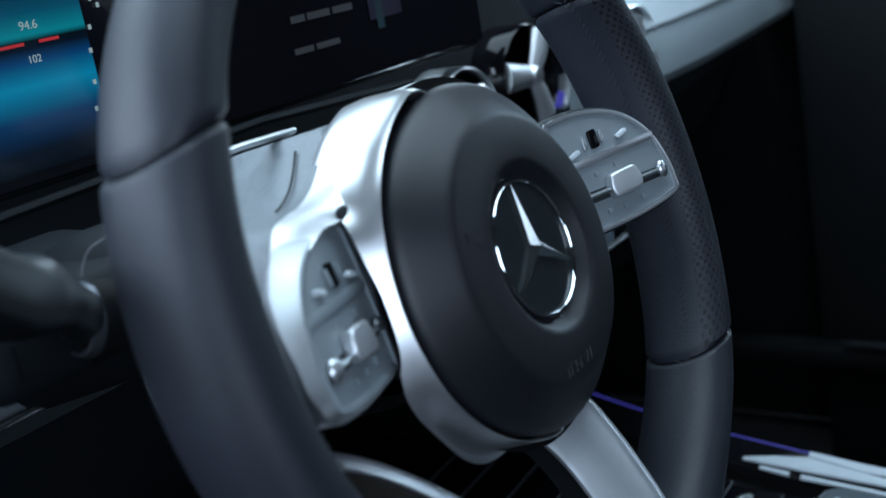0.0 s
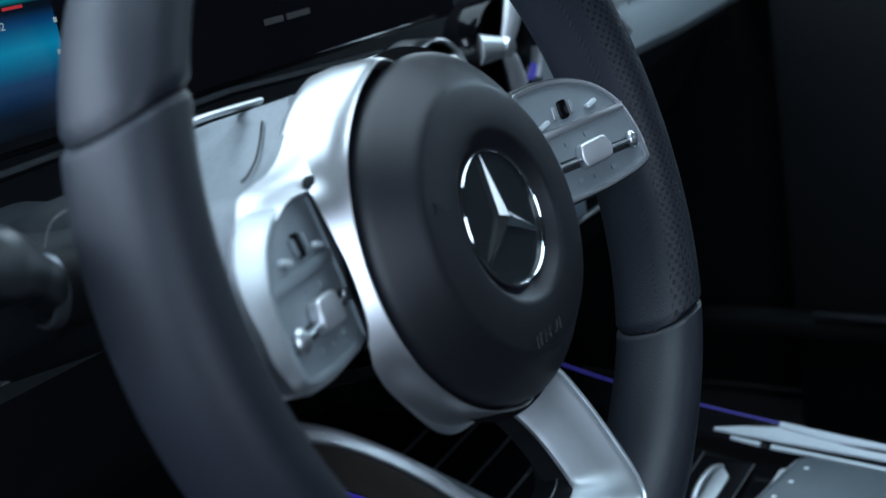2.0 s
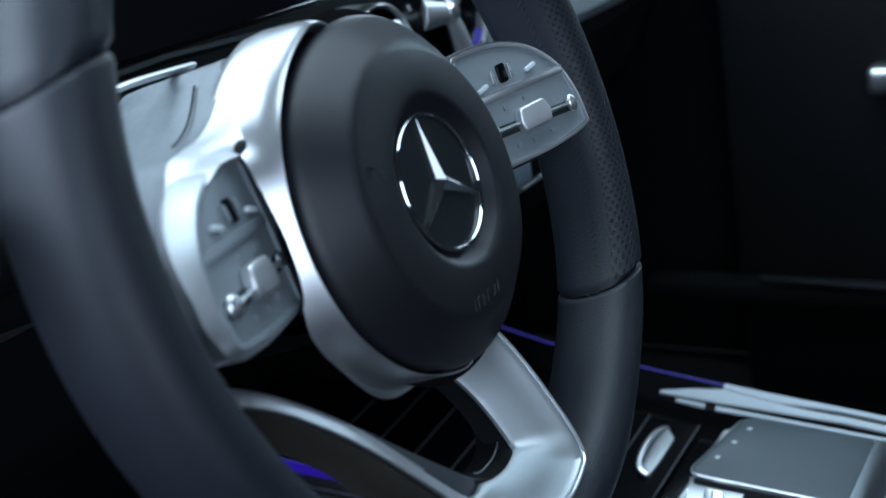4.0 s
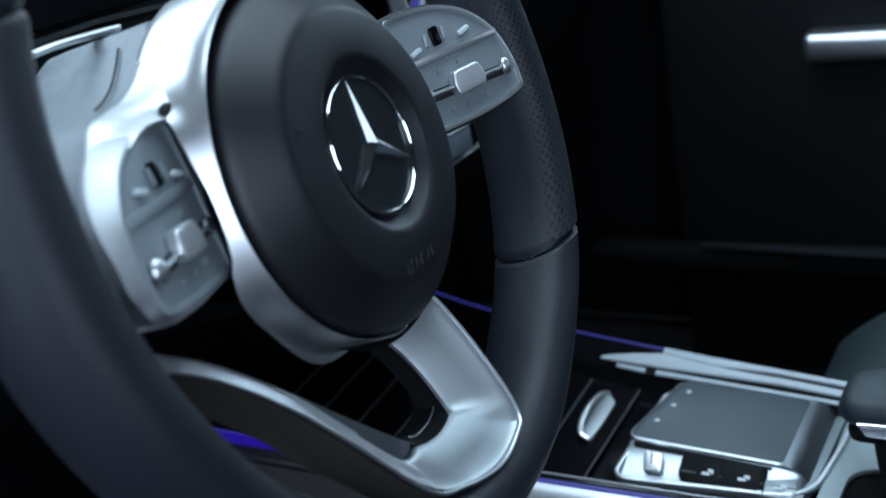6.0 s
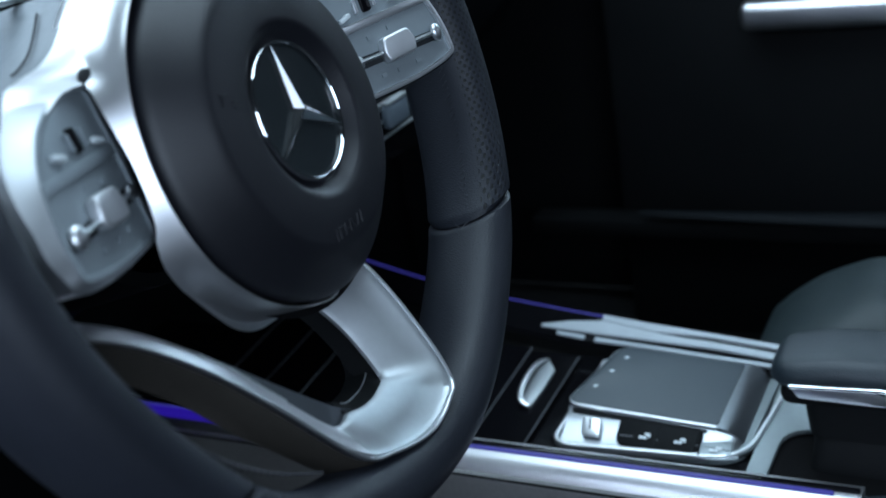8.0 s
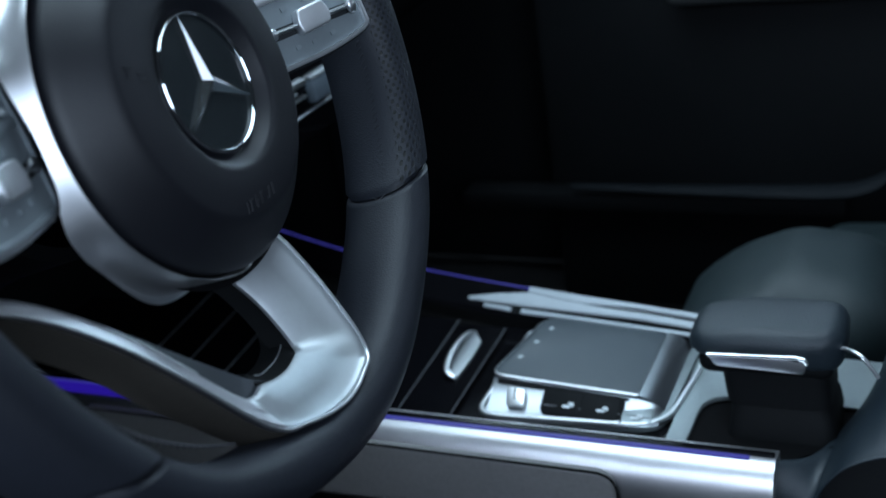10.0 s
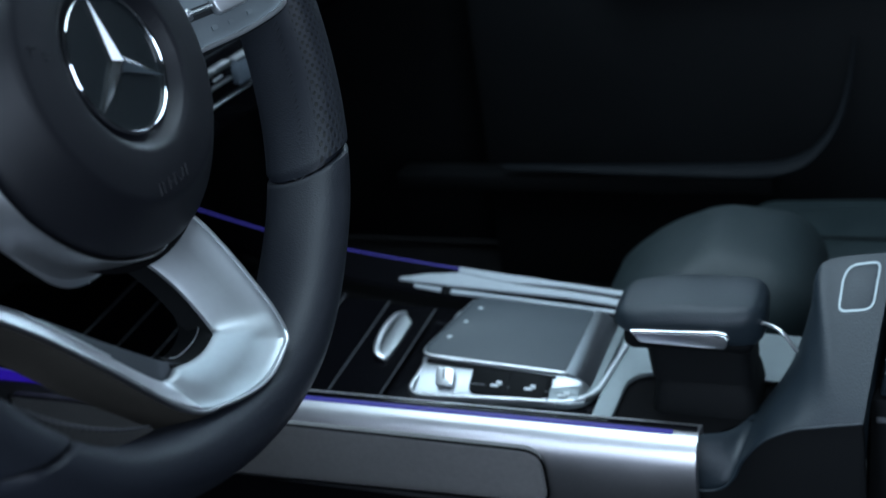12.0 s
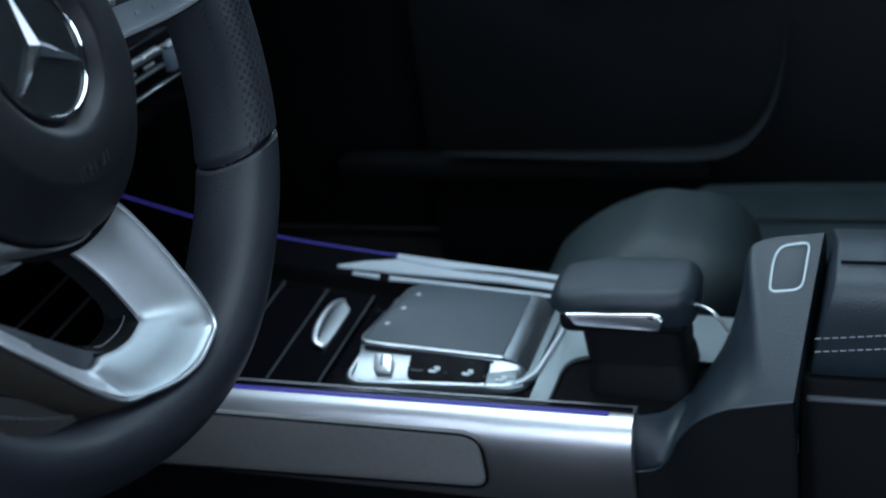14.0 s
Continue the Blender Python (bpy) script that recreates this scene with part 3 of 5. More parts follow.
def switch_pod(side):
    at = pod_place(side)
    slope = ((-0.001, 0.0012), (0.0, 0.0), (0.0006, 0.0001), (0.0070, 0.0066), (0.0078, 0.0082), (0.0040, 0.0130), (-0.0060, 0.020)) if side < 0 else ((-0.001, 0.0012), (0.0, 0.0), (0.0010, 0.0012), (0.0016, 0.005), (0.0016, 0.012), (0.0, 0.020))
    rows = []
    for d, w in slope:
        grown = shrink(POD, -d)
        keep = [min(1, max(0, (-0.004 - v) / 0.012)) * (0.62 if side < 0 else 0.0) for u, v in POD]
        lean = [1.0 if side > 0 else 0.4 + 0.6 * min(1, max(0, (v - 0.004) / 0.022)) for u, v in POD]
        rows.append([at(p[0] + (q[0] - p[0]) * k, p[1] + (q[1] - p[1]) * k, w * (f if w < 0.010 else 1.0)) for p, q, k, f in zip(grown, POD, keep, lean)])
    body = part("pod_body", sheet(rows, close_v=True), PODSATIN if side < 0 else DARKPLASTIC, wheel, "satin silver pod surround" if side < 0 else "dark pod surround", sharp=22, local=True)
    part("panel", prism(shrink(POD, 0.0022), 0.004, lambda u, v, w: at(u, v, w + 0.0008), 0.0004), PODPANEL, body, "satin grey switch panel")
    part("bezel", frame_ring(POD, shrink(POD, 0.0024), 0.004, lambda u, v, w: at(u, v, w - 0.0006), 0.0005), SATIN if side > 0 else PODPANEL, body, "light grey edge line")
    bar = rounded([(0.0835, 0.0160), (0.1405, 0.0142), (0.1408, 0.0182), (0.0835, 0.0204)], 0.0006, 2)
    part("divider", prism(bar, 0.002, lambda u, v, w: at(u, v, w - 0.0008), 0.0003), SATIN if side > 0 else PODPANEL, body, "thin satin bar")
    slot = rounded([(0.1030, 0.0222), (0.1082, 0.0222), (0.1088, 0.0320), (0.1036, 0.0320)], 0.0015, 3)
    part("touch_slot", prism(slot, 0.002, lambda u, v, w: at(u, v, w - 0.0006), 0.0003), PIANO, body, "gloss black touch button")
    for du in (-0.0048, 0.0062):
        cheek = rounded([(0.1030 + du, 0.0232), (0.1050 + du, 0.0232), (0.1056 + du, 0.0305), (0.1036 + du, 0.0305)], 0.0008, 2)
        part("slot_cheek", prism(cheek, 0.002, lambda u, v, w: at(u, v, w - 0.0012), 0.0004), SATIN if side > 0 else PODPANEL, body)
    for u, v in ((0.0905, 0.0228), (0.1215, 0.0232)):
        knob = [(u - 0.0025, v - 0.0014), (u + 0.0045, v + 0.0004), (u + 0.0040, v + 0.0028), (u - 0.0028, v + 0.0010)]
        part("button", prism(rounded(knob, 0.001, 2), 0.0025, lambda a, b, w: at(a, b, w - 0.0018), 0.0004), ICON, body, "small light symbol button")
    groove = rounded([(0.0850, -0.0028), (0.1405, -0.0066), (0.1408, -0.0012), (0.0850, 0.0034)], 0.0012, 2)
    part("roller_slot", prism(groove, 0.001, lambda u, v, w: at(u, v, w + 0.0003), 0.0002), DARKPLASTIC, body, "dark slot behind the thumb roller")
    tilt = -0.07
    line = [at(0.0885 + 0.048 * k / 8, 0.0008 + tilt * 0.048 * k / 8, -0.0022) for k in range(9)]
    part("roller_bar", tube(line, 0.0015, 0.0012, 8, (0, 0, 1)), SATIN, body, "thin silver rocker bar")
    block_out = rounded([(0.1030, -0.0060), (0.1205, -0.0060), (0.1222, 0.0), (0.1200, 0.0070), (0.1038, 0.0070), (0.1016, 0.0)], 0.0022, 3)
    part("roller", prism(block_out, 0.006, lambda u, v, w: at(u, v, w - 0.0052), 0.0015, 3), HUBSATIN, body, "ribbed silver thumb roller")
    for u, r in ((0.0888, 0.0028), (0.1370, 0.0042)):
        c = at(u, 0.0008 + tilt * (u - 0.0885), -0.0016)
        bm = bmesh.new()
        bmesh.ops.create_uvsphere(bm, u_segments=14, v_segments=8, radius=r)
        bmesh.ops.scale(bm, vec=(1.0, 0.6, 1.15), verts=bm.verts)
        bmesh.ops.translate(bm, vec=c, verts=bm.verts)
        part("roller_end", bm, SATIN, body, "bright rocker end")
    marks = [(0.098, -0.0115), (0.108, -0.0125), (0.120, -0.0125), (0.099, 0.0088), (0.112, 0.0095)]
    for u, v in marks:
        part("symbol", prism([(u, v), (u + 0.003, v), (u + 0.003, v + 0.0022), (u, v + 0.0022)], 0.0008, lambda a, b, w: at(a, b, w - 0.0001), 0), PODPANEL, body)


switch_pod(-1)
switch_pod(1)

# lower spoke: a satin bracket with an opening, pairs of points on the rim side and on the opening's side
BRACKET = [
    ((0.0275, 0.0380, -0.0680), (-0.0050, 0.0450, -0.0780)),
    ((0.0285, 0.0280, -0.0860), (-0.0033, 0.0360, -0.0930)),
    ((0.0281, 0.0210, -0.1028), (-0.0004, 0.0320, -0.1063)),
    ((0.0267, 0.0150, -0.1193), (-0.0011, 0.0270, -0.1187)),
    ((0.0242, 0.0090, -0.1370), (-0.0037, 0.0220, -0.1294)),
    ((0.0185, 0.0045, -0.1492), (-0.0125, 0.0152, -0.1288)),
    ((0.0082, 0.0025, -0.1527), (-0.0252, 0.0122, -0.1294)),
    ((-0.0072, 0.0015, -0.1556), (-0.0373, 0.0108, -0.1277)),
    ((-0.0234, 0.0015, -0.1545), (-0.0470, 0.0100, -0.1248)),
    ((-0.0433, 0.0020, -0.1486), (-0.0568, 0.0060, -0.1248)),
    ((-0.0618, 0.0030, -0.1388), (-0.0657, 0.0040, -0.1189)),
    ((-0.0856, 0.0070, -0.1015), (-0.0817, 0.0060, -0.0948)),
    ((-0.1000, 0.0120, -0.0775), (-0.0972, 0.0100, -0.0706)),
    ((-0.1158, 0.0160, -0.0574), (-0.1136, 0.0140, -0.0511)),
    ((-0.1293, 0.0190, -0.0440), (-0.1272, 0.0170, -0.0381)),
    ((-0.1430, 0.0220, -0.0340), (-0.1413, 0.0200, -0.0278)),
]
outer = [SETTLE @ p for p in smooth_path([p[0] for p in BRACKET], 90)]
inner = [SETTLE @ p for p in smooth_path([p[1] for p in BRACKET], 90)]
deep = SETTLE.to_3x3() @ Vector((0, 1, 0))
rows = []
for k, (o, i) in enumerate(zip(outer, inner)):
    d = (o - i)
    sag = min(1, max(0, (k - 26) / 5)) * min(1, max(0, (60 - k) / 26))
    fold = 0.0014 * sag * sag * (3 - 2 * sag)
    bow = min(1, max(0, (k - 46) / 22))
    bow = bow * bow * (3 - 2 * bow)
    leg_row = [o + deep * 0.012 + d * 0.02, o + deep * 0.003 + d * 0.02, o + deep * 0.0006, o - d * 0.06 - deep * 0.0002, o - d * 0.12 + deep * (0.0004 + fold), o * 0.55 + i * 0.45 + deep * (0.0004 + fold), i + d * 0.08 + deep * (0.0002 + fold), i + deep * (0.001 + fold), i + deep * (0.0032 + fold), i + deep * (0.006 + fold) + d * 0.10]
    flat = 1 - 0.75 * min(1, max(0, (k - 56) / 20))
    bow_row = [o + deep * 0.012 + d * 0.02, o + deep * 0.003 + d * 0.02, o + deep * 0.0006, o - d * 0.10, o - d * 0.35 + deep * 0.0018 * flat, o * 0.42 + i * 0.58 + deep * 0.0034 * flat, i + d * 0.22 + deep * 0.0046 * flat, i + d * 0.06 + deep * (0.0020 + 0.0042 * flat), i + deep * 0.009 - d * 0.02, i + deep * 0.016 - d * 0.04]
    rows.append([a.lerp(b, bow) for a, b in zip(leg_row, bow_row)])
for _ in range(3):
    rows = [[(rows[k - 2][c] + rows[k - 1][c] * 2 + p * 3 + rows[k + 1][c] * 2 + rows[k + 2][c]) / 9 if 34 <= k <= 62 and 3 <= c <= 6 else p for c, p in enumerate(row)] for k, row in enumerate(rows)]
# bow's opening side pushed along the camera's line of sight to fit the view
sight_line = wheel.matrix_basis.to_3x3().inverted() @ Vector((0.70, 0.49, -0.52))


def pushed_back(k):
    f = min(1, max(0, (k - 50) / 10))
    return sight_line * 0.0050 * f * f * (3 - 2 * f)


rows = [[p + pushed_back(k) * (0, 0, 0, 0.08, 0.34, 0.66, 0.90, 1.0, 1.0, 1.0)[c] for c, p in enumerate(row)] for k, row in enumerate(rows)]
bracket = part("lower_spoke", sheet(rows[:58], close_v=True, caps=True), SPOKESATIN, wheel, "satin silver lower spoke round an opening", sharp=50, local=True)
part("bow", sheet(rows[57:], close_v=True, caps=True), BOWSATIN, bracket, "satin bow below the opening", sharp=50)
# rounded edge of the opening, inside the spoke's own edge
OPENING = [(0.0094, 0.0520, -0.0876), (0.0083, 0.0490, -0.0953), (0.0091, 0.0440, -0.1060), (0.0072, 0.0390, -0.1147), (0.0003, 0.0340, -0.1253), (-0.0113, 0.0300, -0.1282), (-0.0247, 0.0260, -0.1273), (-0.0355, 0.0230, -0.1249), (-0.0448, 0.0210, -0.1188)]
brim = [SETTLE @ p for p in smooth_path(OPENING, 44)]
rows = [[a + deep * 0.003, a + deep * 0.0042 + (b - a) * 0.06, a.lerp(b, 0.35) + deep * 0.003, b - deep * 0.0006, b + deep * 0.0012 + (b - a) * 0.05, b + deep * 0.012, a + deep * 0.016] for a, b in zip(inner[4:48], brim)]
part("spoke_liner", sheet(rows, close_v=True, caps=True), DOORSKIN, bracket, "black liner of the opening")
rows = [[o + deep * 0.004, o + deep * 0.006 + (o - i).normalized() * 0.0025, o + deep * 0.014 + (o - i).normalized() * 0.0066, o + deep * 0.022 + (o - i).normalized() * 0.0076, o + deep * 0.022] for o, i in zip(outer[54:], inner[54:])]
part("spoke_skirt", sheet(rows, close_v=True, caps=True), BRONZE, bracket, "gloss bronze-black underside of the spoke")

bevel = smooth_path([(-0.0349, 0.013, -0.1285), (-0.0411, 0.013, -0.1251), (-0.0471, 0.013, -0.1207), (-0.056, 0.012, -0.1127), (-0.0755, 0.0115, -0.0926), (-0.0946, 0.0125, -0.0711)], 31)
bevel = [SETTLE @ p for p in bevel]
rows = []
for k, (o, i, e) in enumerate(zip(outer[41:72], inner[41:72], bevel)):
    tuck = min(1, max(0, (24 - k) / 8))
    i = i + (o - i) * 0.25 * tuck + deep * 0.002 * tuck
    rows.append([i + deep * 0.0066 + pushed_back(41 + k), e + deep * 0.0035 + pushed_back(41 + k), e + deep * 0.014, i + deep * 0.014])
rows.insert(0, [p + inner[35] - inner[41] + deep * 0.005 for p in rows[0]])
# continues the silver leg; its shade is put into the darker metal
part("upper_bevel", sheet(rows, close_v=True, caps=True), DARKSATIN, bracket, "satin bevel under the opening, darkened to imitate shade")
part("edge_lip", tube([o - deep * 0.0004 for o in outer[4:55]], 0.0009, 0.0009, 8, (0, 1, 0)), SATIN, bracket, "bright outer edge line")
part("edge_lip", tube([i + deep * 0.0058 + pushed_back(64 + k) for k, i in enumerate(inner[64:])], 0.0009, 0.0009, 8, (0, 1, 0)), RINGSATIN, bracket, "bright upper edge line")
part("edge_lip", tube([o - deep * 0.0005 for o in outer[53:]], 0.0009, 0.0009, 8, (0, 1, 0)), RINGSATIN, bracket, "bright lower edge line")
part("liner_line", tube([b - deep * 0.0008 for b in brim[6:40]], 0.0004, 0.0004, 6, (0, 1, 0)), SATIN, bracket, "fine bright line in the opening")

# column shroud behind the hub
column = thing("steering_column", (0, 0, Z0), "dark plastic steering column cover behind the wheel", "steering column")
column.matrix_basis = pose(0, 0, Z0, RAKE)
part("sleeve", revolve([(0.050, 0.108), (0.056, 0.112), (0.056, 0.16), (0.050, 0.24)], 64), DOORSKIN, column, "black sleeve", local=True)
part("lower_cover", block((-0.140, 0.112, 0.014), (0.110, 0.250, 0.084), 0.030, 6), DASHSKIN, column, "dark rounded column cover", local=True)
bm = block(up((-0.200, 0.1150, -0.008)), up((-0.075, 0.230, 0.031)), 0.015, 5)
bm.transform(column.matrix_basis.inverted())
part("side_cover", bm, DASHSKIN, column, "dark lower lobe of the column cover", local=True)
for points, r, mat, label in ((((-0.1458, 0.12, 0.0308), (-0.1425, 0.12, 0.0370), (-0.1380, 0.12, 0.0405), (-0.1278, 0.12, 0.0427)), 0.0004, GREYPLASTIC, "pale edge line"), (((-0.1714, 0.1142, 0.022), (-0.166, 0.1142, 0.0175), (-0.1620, 0.1142, 0.0142)), 0.0004, GREYPLASTIC, "pale edge line"),
                              (((-0.1865, 0.1142, 0.0180), (-0.1860, 0.1142, 0.0100), (-0.1855, 0.1155, 0.0030)), 0.0005, VOID, "fine dark seam"), (((-0.1560, 0.1142, 0.0030), (-0.1545, 0.1145, -0.0010), (-0.1530, 0.1165, -0.0045)), 0.0005, VOID, "fine dark seam")):
    bm = tube(smooth_path([up(p) for p in points], 14), r, r, 6, (0, 1, 0))
    bm.transform(column.matrix_basis.inverted())
    part("cover_seam", bm, mat, column, label, local=True)

# ---- column stalk ----
stalk = thing("indicator_stalk", up((-0.155, 0.112, 0.0163)), "dark indicator stalk with a thick knob and satin collar", "stalk")
path = smooth_path([up((-0.262, 0.040, 0.076)), up((-0.235, 0.056, 0.0625)), up((-0.209, 0.075, 0.0475)), up((-0.1905, 0.085, 0.0405)), up((-0.1760, 0.094, 0.0320)), up((-0.1655, 0.101, 0.0240)), up((-0.1570, 0.1100, 0.0165))], 40)
part("lever", tube(path, 0.0152, 0.0148, 24, (0, 0, 1), 2.3, taper=lambda t: (0.75 + 0.25 * min(1, t / 0.12)) * (1.0 if t < 0.46 else 1.0 - 0.36 * min(1, (t - 0.46) / 0.24) ** 0.9)), STALKBLACK, stalk, "dark rounded knob and neck")
root, dn = up((-0.1560, 0.1110, 0.0170)), Vector((-0.784, 0.093, 0.17)).normalized()
s = dn.cross(Vector((0, 0, 1))).normalized()
u = s.cross(dn)


def socket(profile):
    """a ring about the stalk's root; the profile is radius and distance along the stalk"""
    return sheet([[root + dn * d + s * (r * math.cos(q * math.pi / 20)) + u * (r * math.sin(q * math.pi / 20)) for q in range(40)] for r, d in profile], close_v=True)


part("collar", socket(((0.0100, 0.0015), (0.0112, 0.0032), (0.0128, 0.0040), (0.0140, 0.0034), (0.0147, 0.0015), (0.0149, -0.003), (0.0149, -0.012))), DOORSKIN, stalk, "black collar ring")
part("collar_edge", socket(((0.0126, 0.0040), (0.0131, 0.0046), (0.0142, 0.0042), (0.0149, 0.0022), (0.0151, -0.0010))), DARKSATIN, stalk, "bright lip of the collar")
part("boot", tube([root + dn * 0.004, root, root - dn * 0.012], 0.0108, 0.0108, 24, (0, 0, 1)), DOORSKIN, stalk, "black boot")
for k in range(3):
    c = up((-0.2030 - 0.0075 * k, 0.0665 - 0.0048 * k, 0.0510 + 0.0036 * k))
    part("symbol", block(c - Vector((0.0016, 0.0012, 0.0022)), c + Vector((0.0016, 0.0012, 0.0022)), 0.0005, 1), GREYPLASTIC, stalk, "small grey symbol")

# ---- dashboard ----
def loft_x(sections):
    """skins cross-sections given as (x, outline of (y, z))"""
    return sheet([[up((x, y, z)) for y, z in line] for x, line in sections], close_v=True, caps=True)


dash = thing("dashboard", (0.25, 0.45, 0.0), "black dashboard with a light satin trim band", "dashboard")
section = [(0.60, 0.20), (0.40, 0.19), (0.33, 0.165), (0.315, 0.02), (0.30, -0.06), (0.285, -0.085), (0.32, -0.16), (0.38, -0.22), (0.60, -0.30)]
part("upper_body", loft_x([(-0.55, section), (-0.2, section), (0.3, section), (0.7, section), (1.16, [(y + 0.05, z) for y, z in section])]), DASHSKIN, dash, "soft black dash body", sharp=30)
band = [(0.300, -0.058), (0.262, -0.056), (0.252, -0.045), (0.254, -0.010), (0.262, 0.004), (0.300, 0.008)]
part("trim_band", loft_x([(0.56, band), (0.80, band), (1.14, [(y + 0.02, z + 0.004) for y, z in band])]), TRIMGREY, dash, "grey satin dash trim")
strip = [(0.300, 0.006), (0.262, 0.004), (0.257, 0.006), (0.276, 0.046), (0.284, 0.049), (0.315, 0.049)]
part("upper_strip", loft_x([(0.56, strip), (0.80, strip), (1.14, [(y + 0.02, z + 0.004) for y, z in strip])]), TRIMLIGHT, dash, "bright upper strip of the trim")
part("lower_lip", tube([up((-0.40, 0.262, 0.034)), up((-0.10, 0.255, 0.037)), up((0.10, 0.255, 0.042)), up((0.26, 0.255, 0.034))], 0.004, 0.003, 10), DASHSKIN, dash, "dark lip under the display")
part("knee_panel", loft_x([(-0.5, [(0.41, -0.14), (0.34, -0.15), (0.33, -0.17), (0.36, -0.20), (0.44, -0.21)]), (0.20, [(0.41, -0.14), (0.35, -0.15), (0.34, -0.17), (0.37, -0.20), (0.44, -0.21)])]), DASHSKIN, dash, "dark knee panel")

screen = thing("wide_display", up((0.12, 0.27, 0.04)), "wide black glass display with lit blue instruments", "display")
part("housing", block(up((-0.215, 0.256, 0.044)), up((0.365, 0.276, 0.165)), 0.006, 3), DASHSKIN, screen, "black housing")
part("glass", block(up((-0.212, 0.2535, 0.048)), up((0.362, 0.2560, 0.162)), 0.001, 1), SCREEN, screen, "dark cover glass")


def lit_rect(x0, x1, z0, z1, y):
    return sheet([[up((x0, y, z0)), up((x0, y, z1))], [up((x1, y, z0)), up((x1, y, z1))]], size=1)


part("instrument_picture", lit_rect(-0.200, -0.0125, 0.054, 0.158, 0.2528), PICTURE, screen, "blue and teal lit instrument picture")
WHITE = glow("lit_white_symbol", (0.45, 0.62, 0.66), 0.45)
RED = glow("lit_red_line", (0.55, 0.03, 0.04), 0.55)
DIM = glow("lit_dim_text", (0.30, 0.31, 0.34), 0.025)
part("red_line", join(lit_rect(-0.085, -0.0525, 0.1172, 0.1188, 0.2520), lit_rect(-0.0435, -0.031, 0.1172, 0.1188, 0.2520)), RED, screen, "thin red scale line")
for words, x, z, high in (("94.6", -0.0532, 0.1248, 0.0064), ("102", -0.0530, 0.1080, 0.0056)):
    me = bpy.data.curves.new("figures", "FONT")
    me.body, me.size, me.extrude = words, high, 0.0001
    me.materials.append(WHITE)
    ob = new("figures", me)
    ob.parent, ob.matrix_parent_inverse = screen, screen.matrix_basis.inverted()
    ob.matrix_basis = Matrix.Translation(up((x, 0.2516, z))) @ pose(0, 0, 0, 90, 0, 0)
    tagged(ob, label="small white lit figures")
for x, z in ((-0.0115, 0.1185), (-0.0145, 0.1065), (-0.0070, 0.133), (-0.0030, 0.129), (-0.0170, 0.090), (-0.0200, 0.076)):
    part("scale_mark", lit_rect(x, x + 0.0022, z, z + 0.0026, 0.2520), WHITE, screen)
for z, h, words in ((0.0955, 0.0046, ((0.145, 0.159), (0.161, 0.184), (0.187, 0.208))), (0.0755, 0.0040, ((0.143, 0.162), (0.165, 0.189)))):
    for x0, x1 in words:
        part("text_bar", lit_rect(x0, x1, z, z + h, 0.2528), DIM, screen, "dim blurred line of text")
part("menu_picture", lit_rect(0.225, 0.262, 0.085, 0.150, 0.2528), glow("dim_violet_picture", (0.05, 0.02, 0.12), 0.04), screen, "dim violet picture")
part("menu_mark", lit_rect(0.232, 0.240, 0.078, 0.100, 0.2526), glow("dim_teal_picture", (0.05, 0.20, 0.25), 0.03), screen, "dim teal mark")


def air_vent(x, z, turn, ringed):
    ob = thing("air_vent", up((x, 0.29, z)), "round turbine air vent with satin spokes and blue light", "air vent", "turbine vents")
    c = up((x, 0.262, z))

    def spin(profile, n=48, a0=0.0, a1=360.0):
        bm = revolve(profile, n, a0, a1)
        bmesh.ops.translate(bm, vec=c, verts=bm.verts)
        return bm
    part("ring", spin([(0.040, 0.03), (0.0415, 0.0), (0.0435, -0.004), (0.0450, -0.002), (0.0450, 0.03)]), SATIN if ringed else PIANO, ob, "outer ring")
    part("funnel", spin([(0.0001, 0.034), (0.032, 0.034), (0.0405, 0.0)]), PIANO, ob, "black funnel")
    part("light_ring", spin([(0.0460, 0.000), (0.0530, -0.005), (0.0540, 0.004)], 12, -43, -27), BLUELIGHT, ob, "blue light ring")
    part("ring_accent", spin([(0.0545, 0.004), (0.0560, -0.004), (0.0600, -0.006), (0.0650, -0.002), (0.0650, 0.006)], 16, -38, -10), SATIN, ob, "bright satin part of the ring")
    for k in range(3):
        a = radians(turn + 120 * k)
        e = Vector((math.cos(a), 0, math.sin(a)))
        part("spoke", tube([c + e * 0.004 + Vector((0, -0.004, 0)), c + e * 0.020 + Vector((0, -0.004, 0)), c + e * (0.033 if ringed else 0.040) + Vector((0, -0.002, 0))], 0.0105, 0.006, 12, (0, 1, 0), taper=lambda t: 0.8 + 0.45 * t), HUBSATIN, ob, "satin spoke")
    part("knob", spin([(0.0001, -0.012), (0.007, -0.011), (0.010, -0.006), (0.010, 0.01)]), SATIN, ob, "satin knob")
    return ob


air_vent(0.434, 0.004, 52, False)
air_vent(0.333, -0.014, 30, True)
air_vent(0.642, -0.012, 90, True)


# ---- centre console ----
TOP = -0.372
console = thing("centre_console", (0.36, 0.1, 0.0), "black centre console with brushed silver flanks", "console")
body = [(0.275, TOP), (0.445, TOP), (0.448, -0.68), (0.272, -0.68)]
part("core", prism(rounded(body, 0.004, 2), 0.755, lambda u, v, w: up((u, 0.55 - w, v)), 0), PIANO, console, "dark console body")
flank = [(0.2745, -0.3600), (0.2690, -0.3582), (0.2630, -0.3592), (0.2575, -0.3625), (0.2530, -0.3680), (0.2500, -0.3755), (0.2488, -0.3860), (0.2495, -0.3980), (0.2530, -0.4130), (0.2600, -0.4300), (0.2700, -0.4460), (0.2840, -0.4460), (0.2840, -0.3620)]
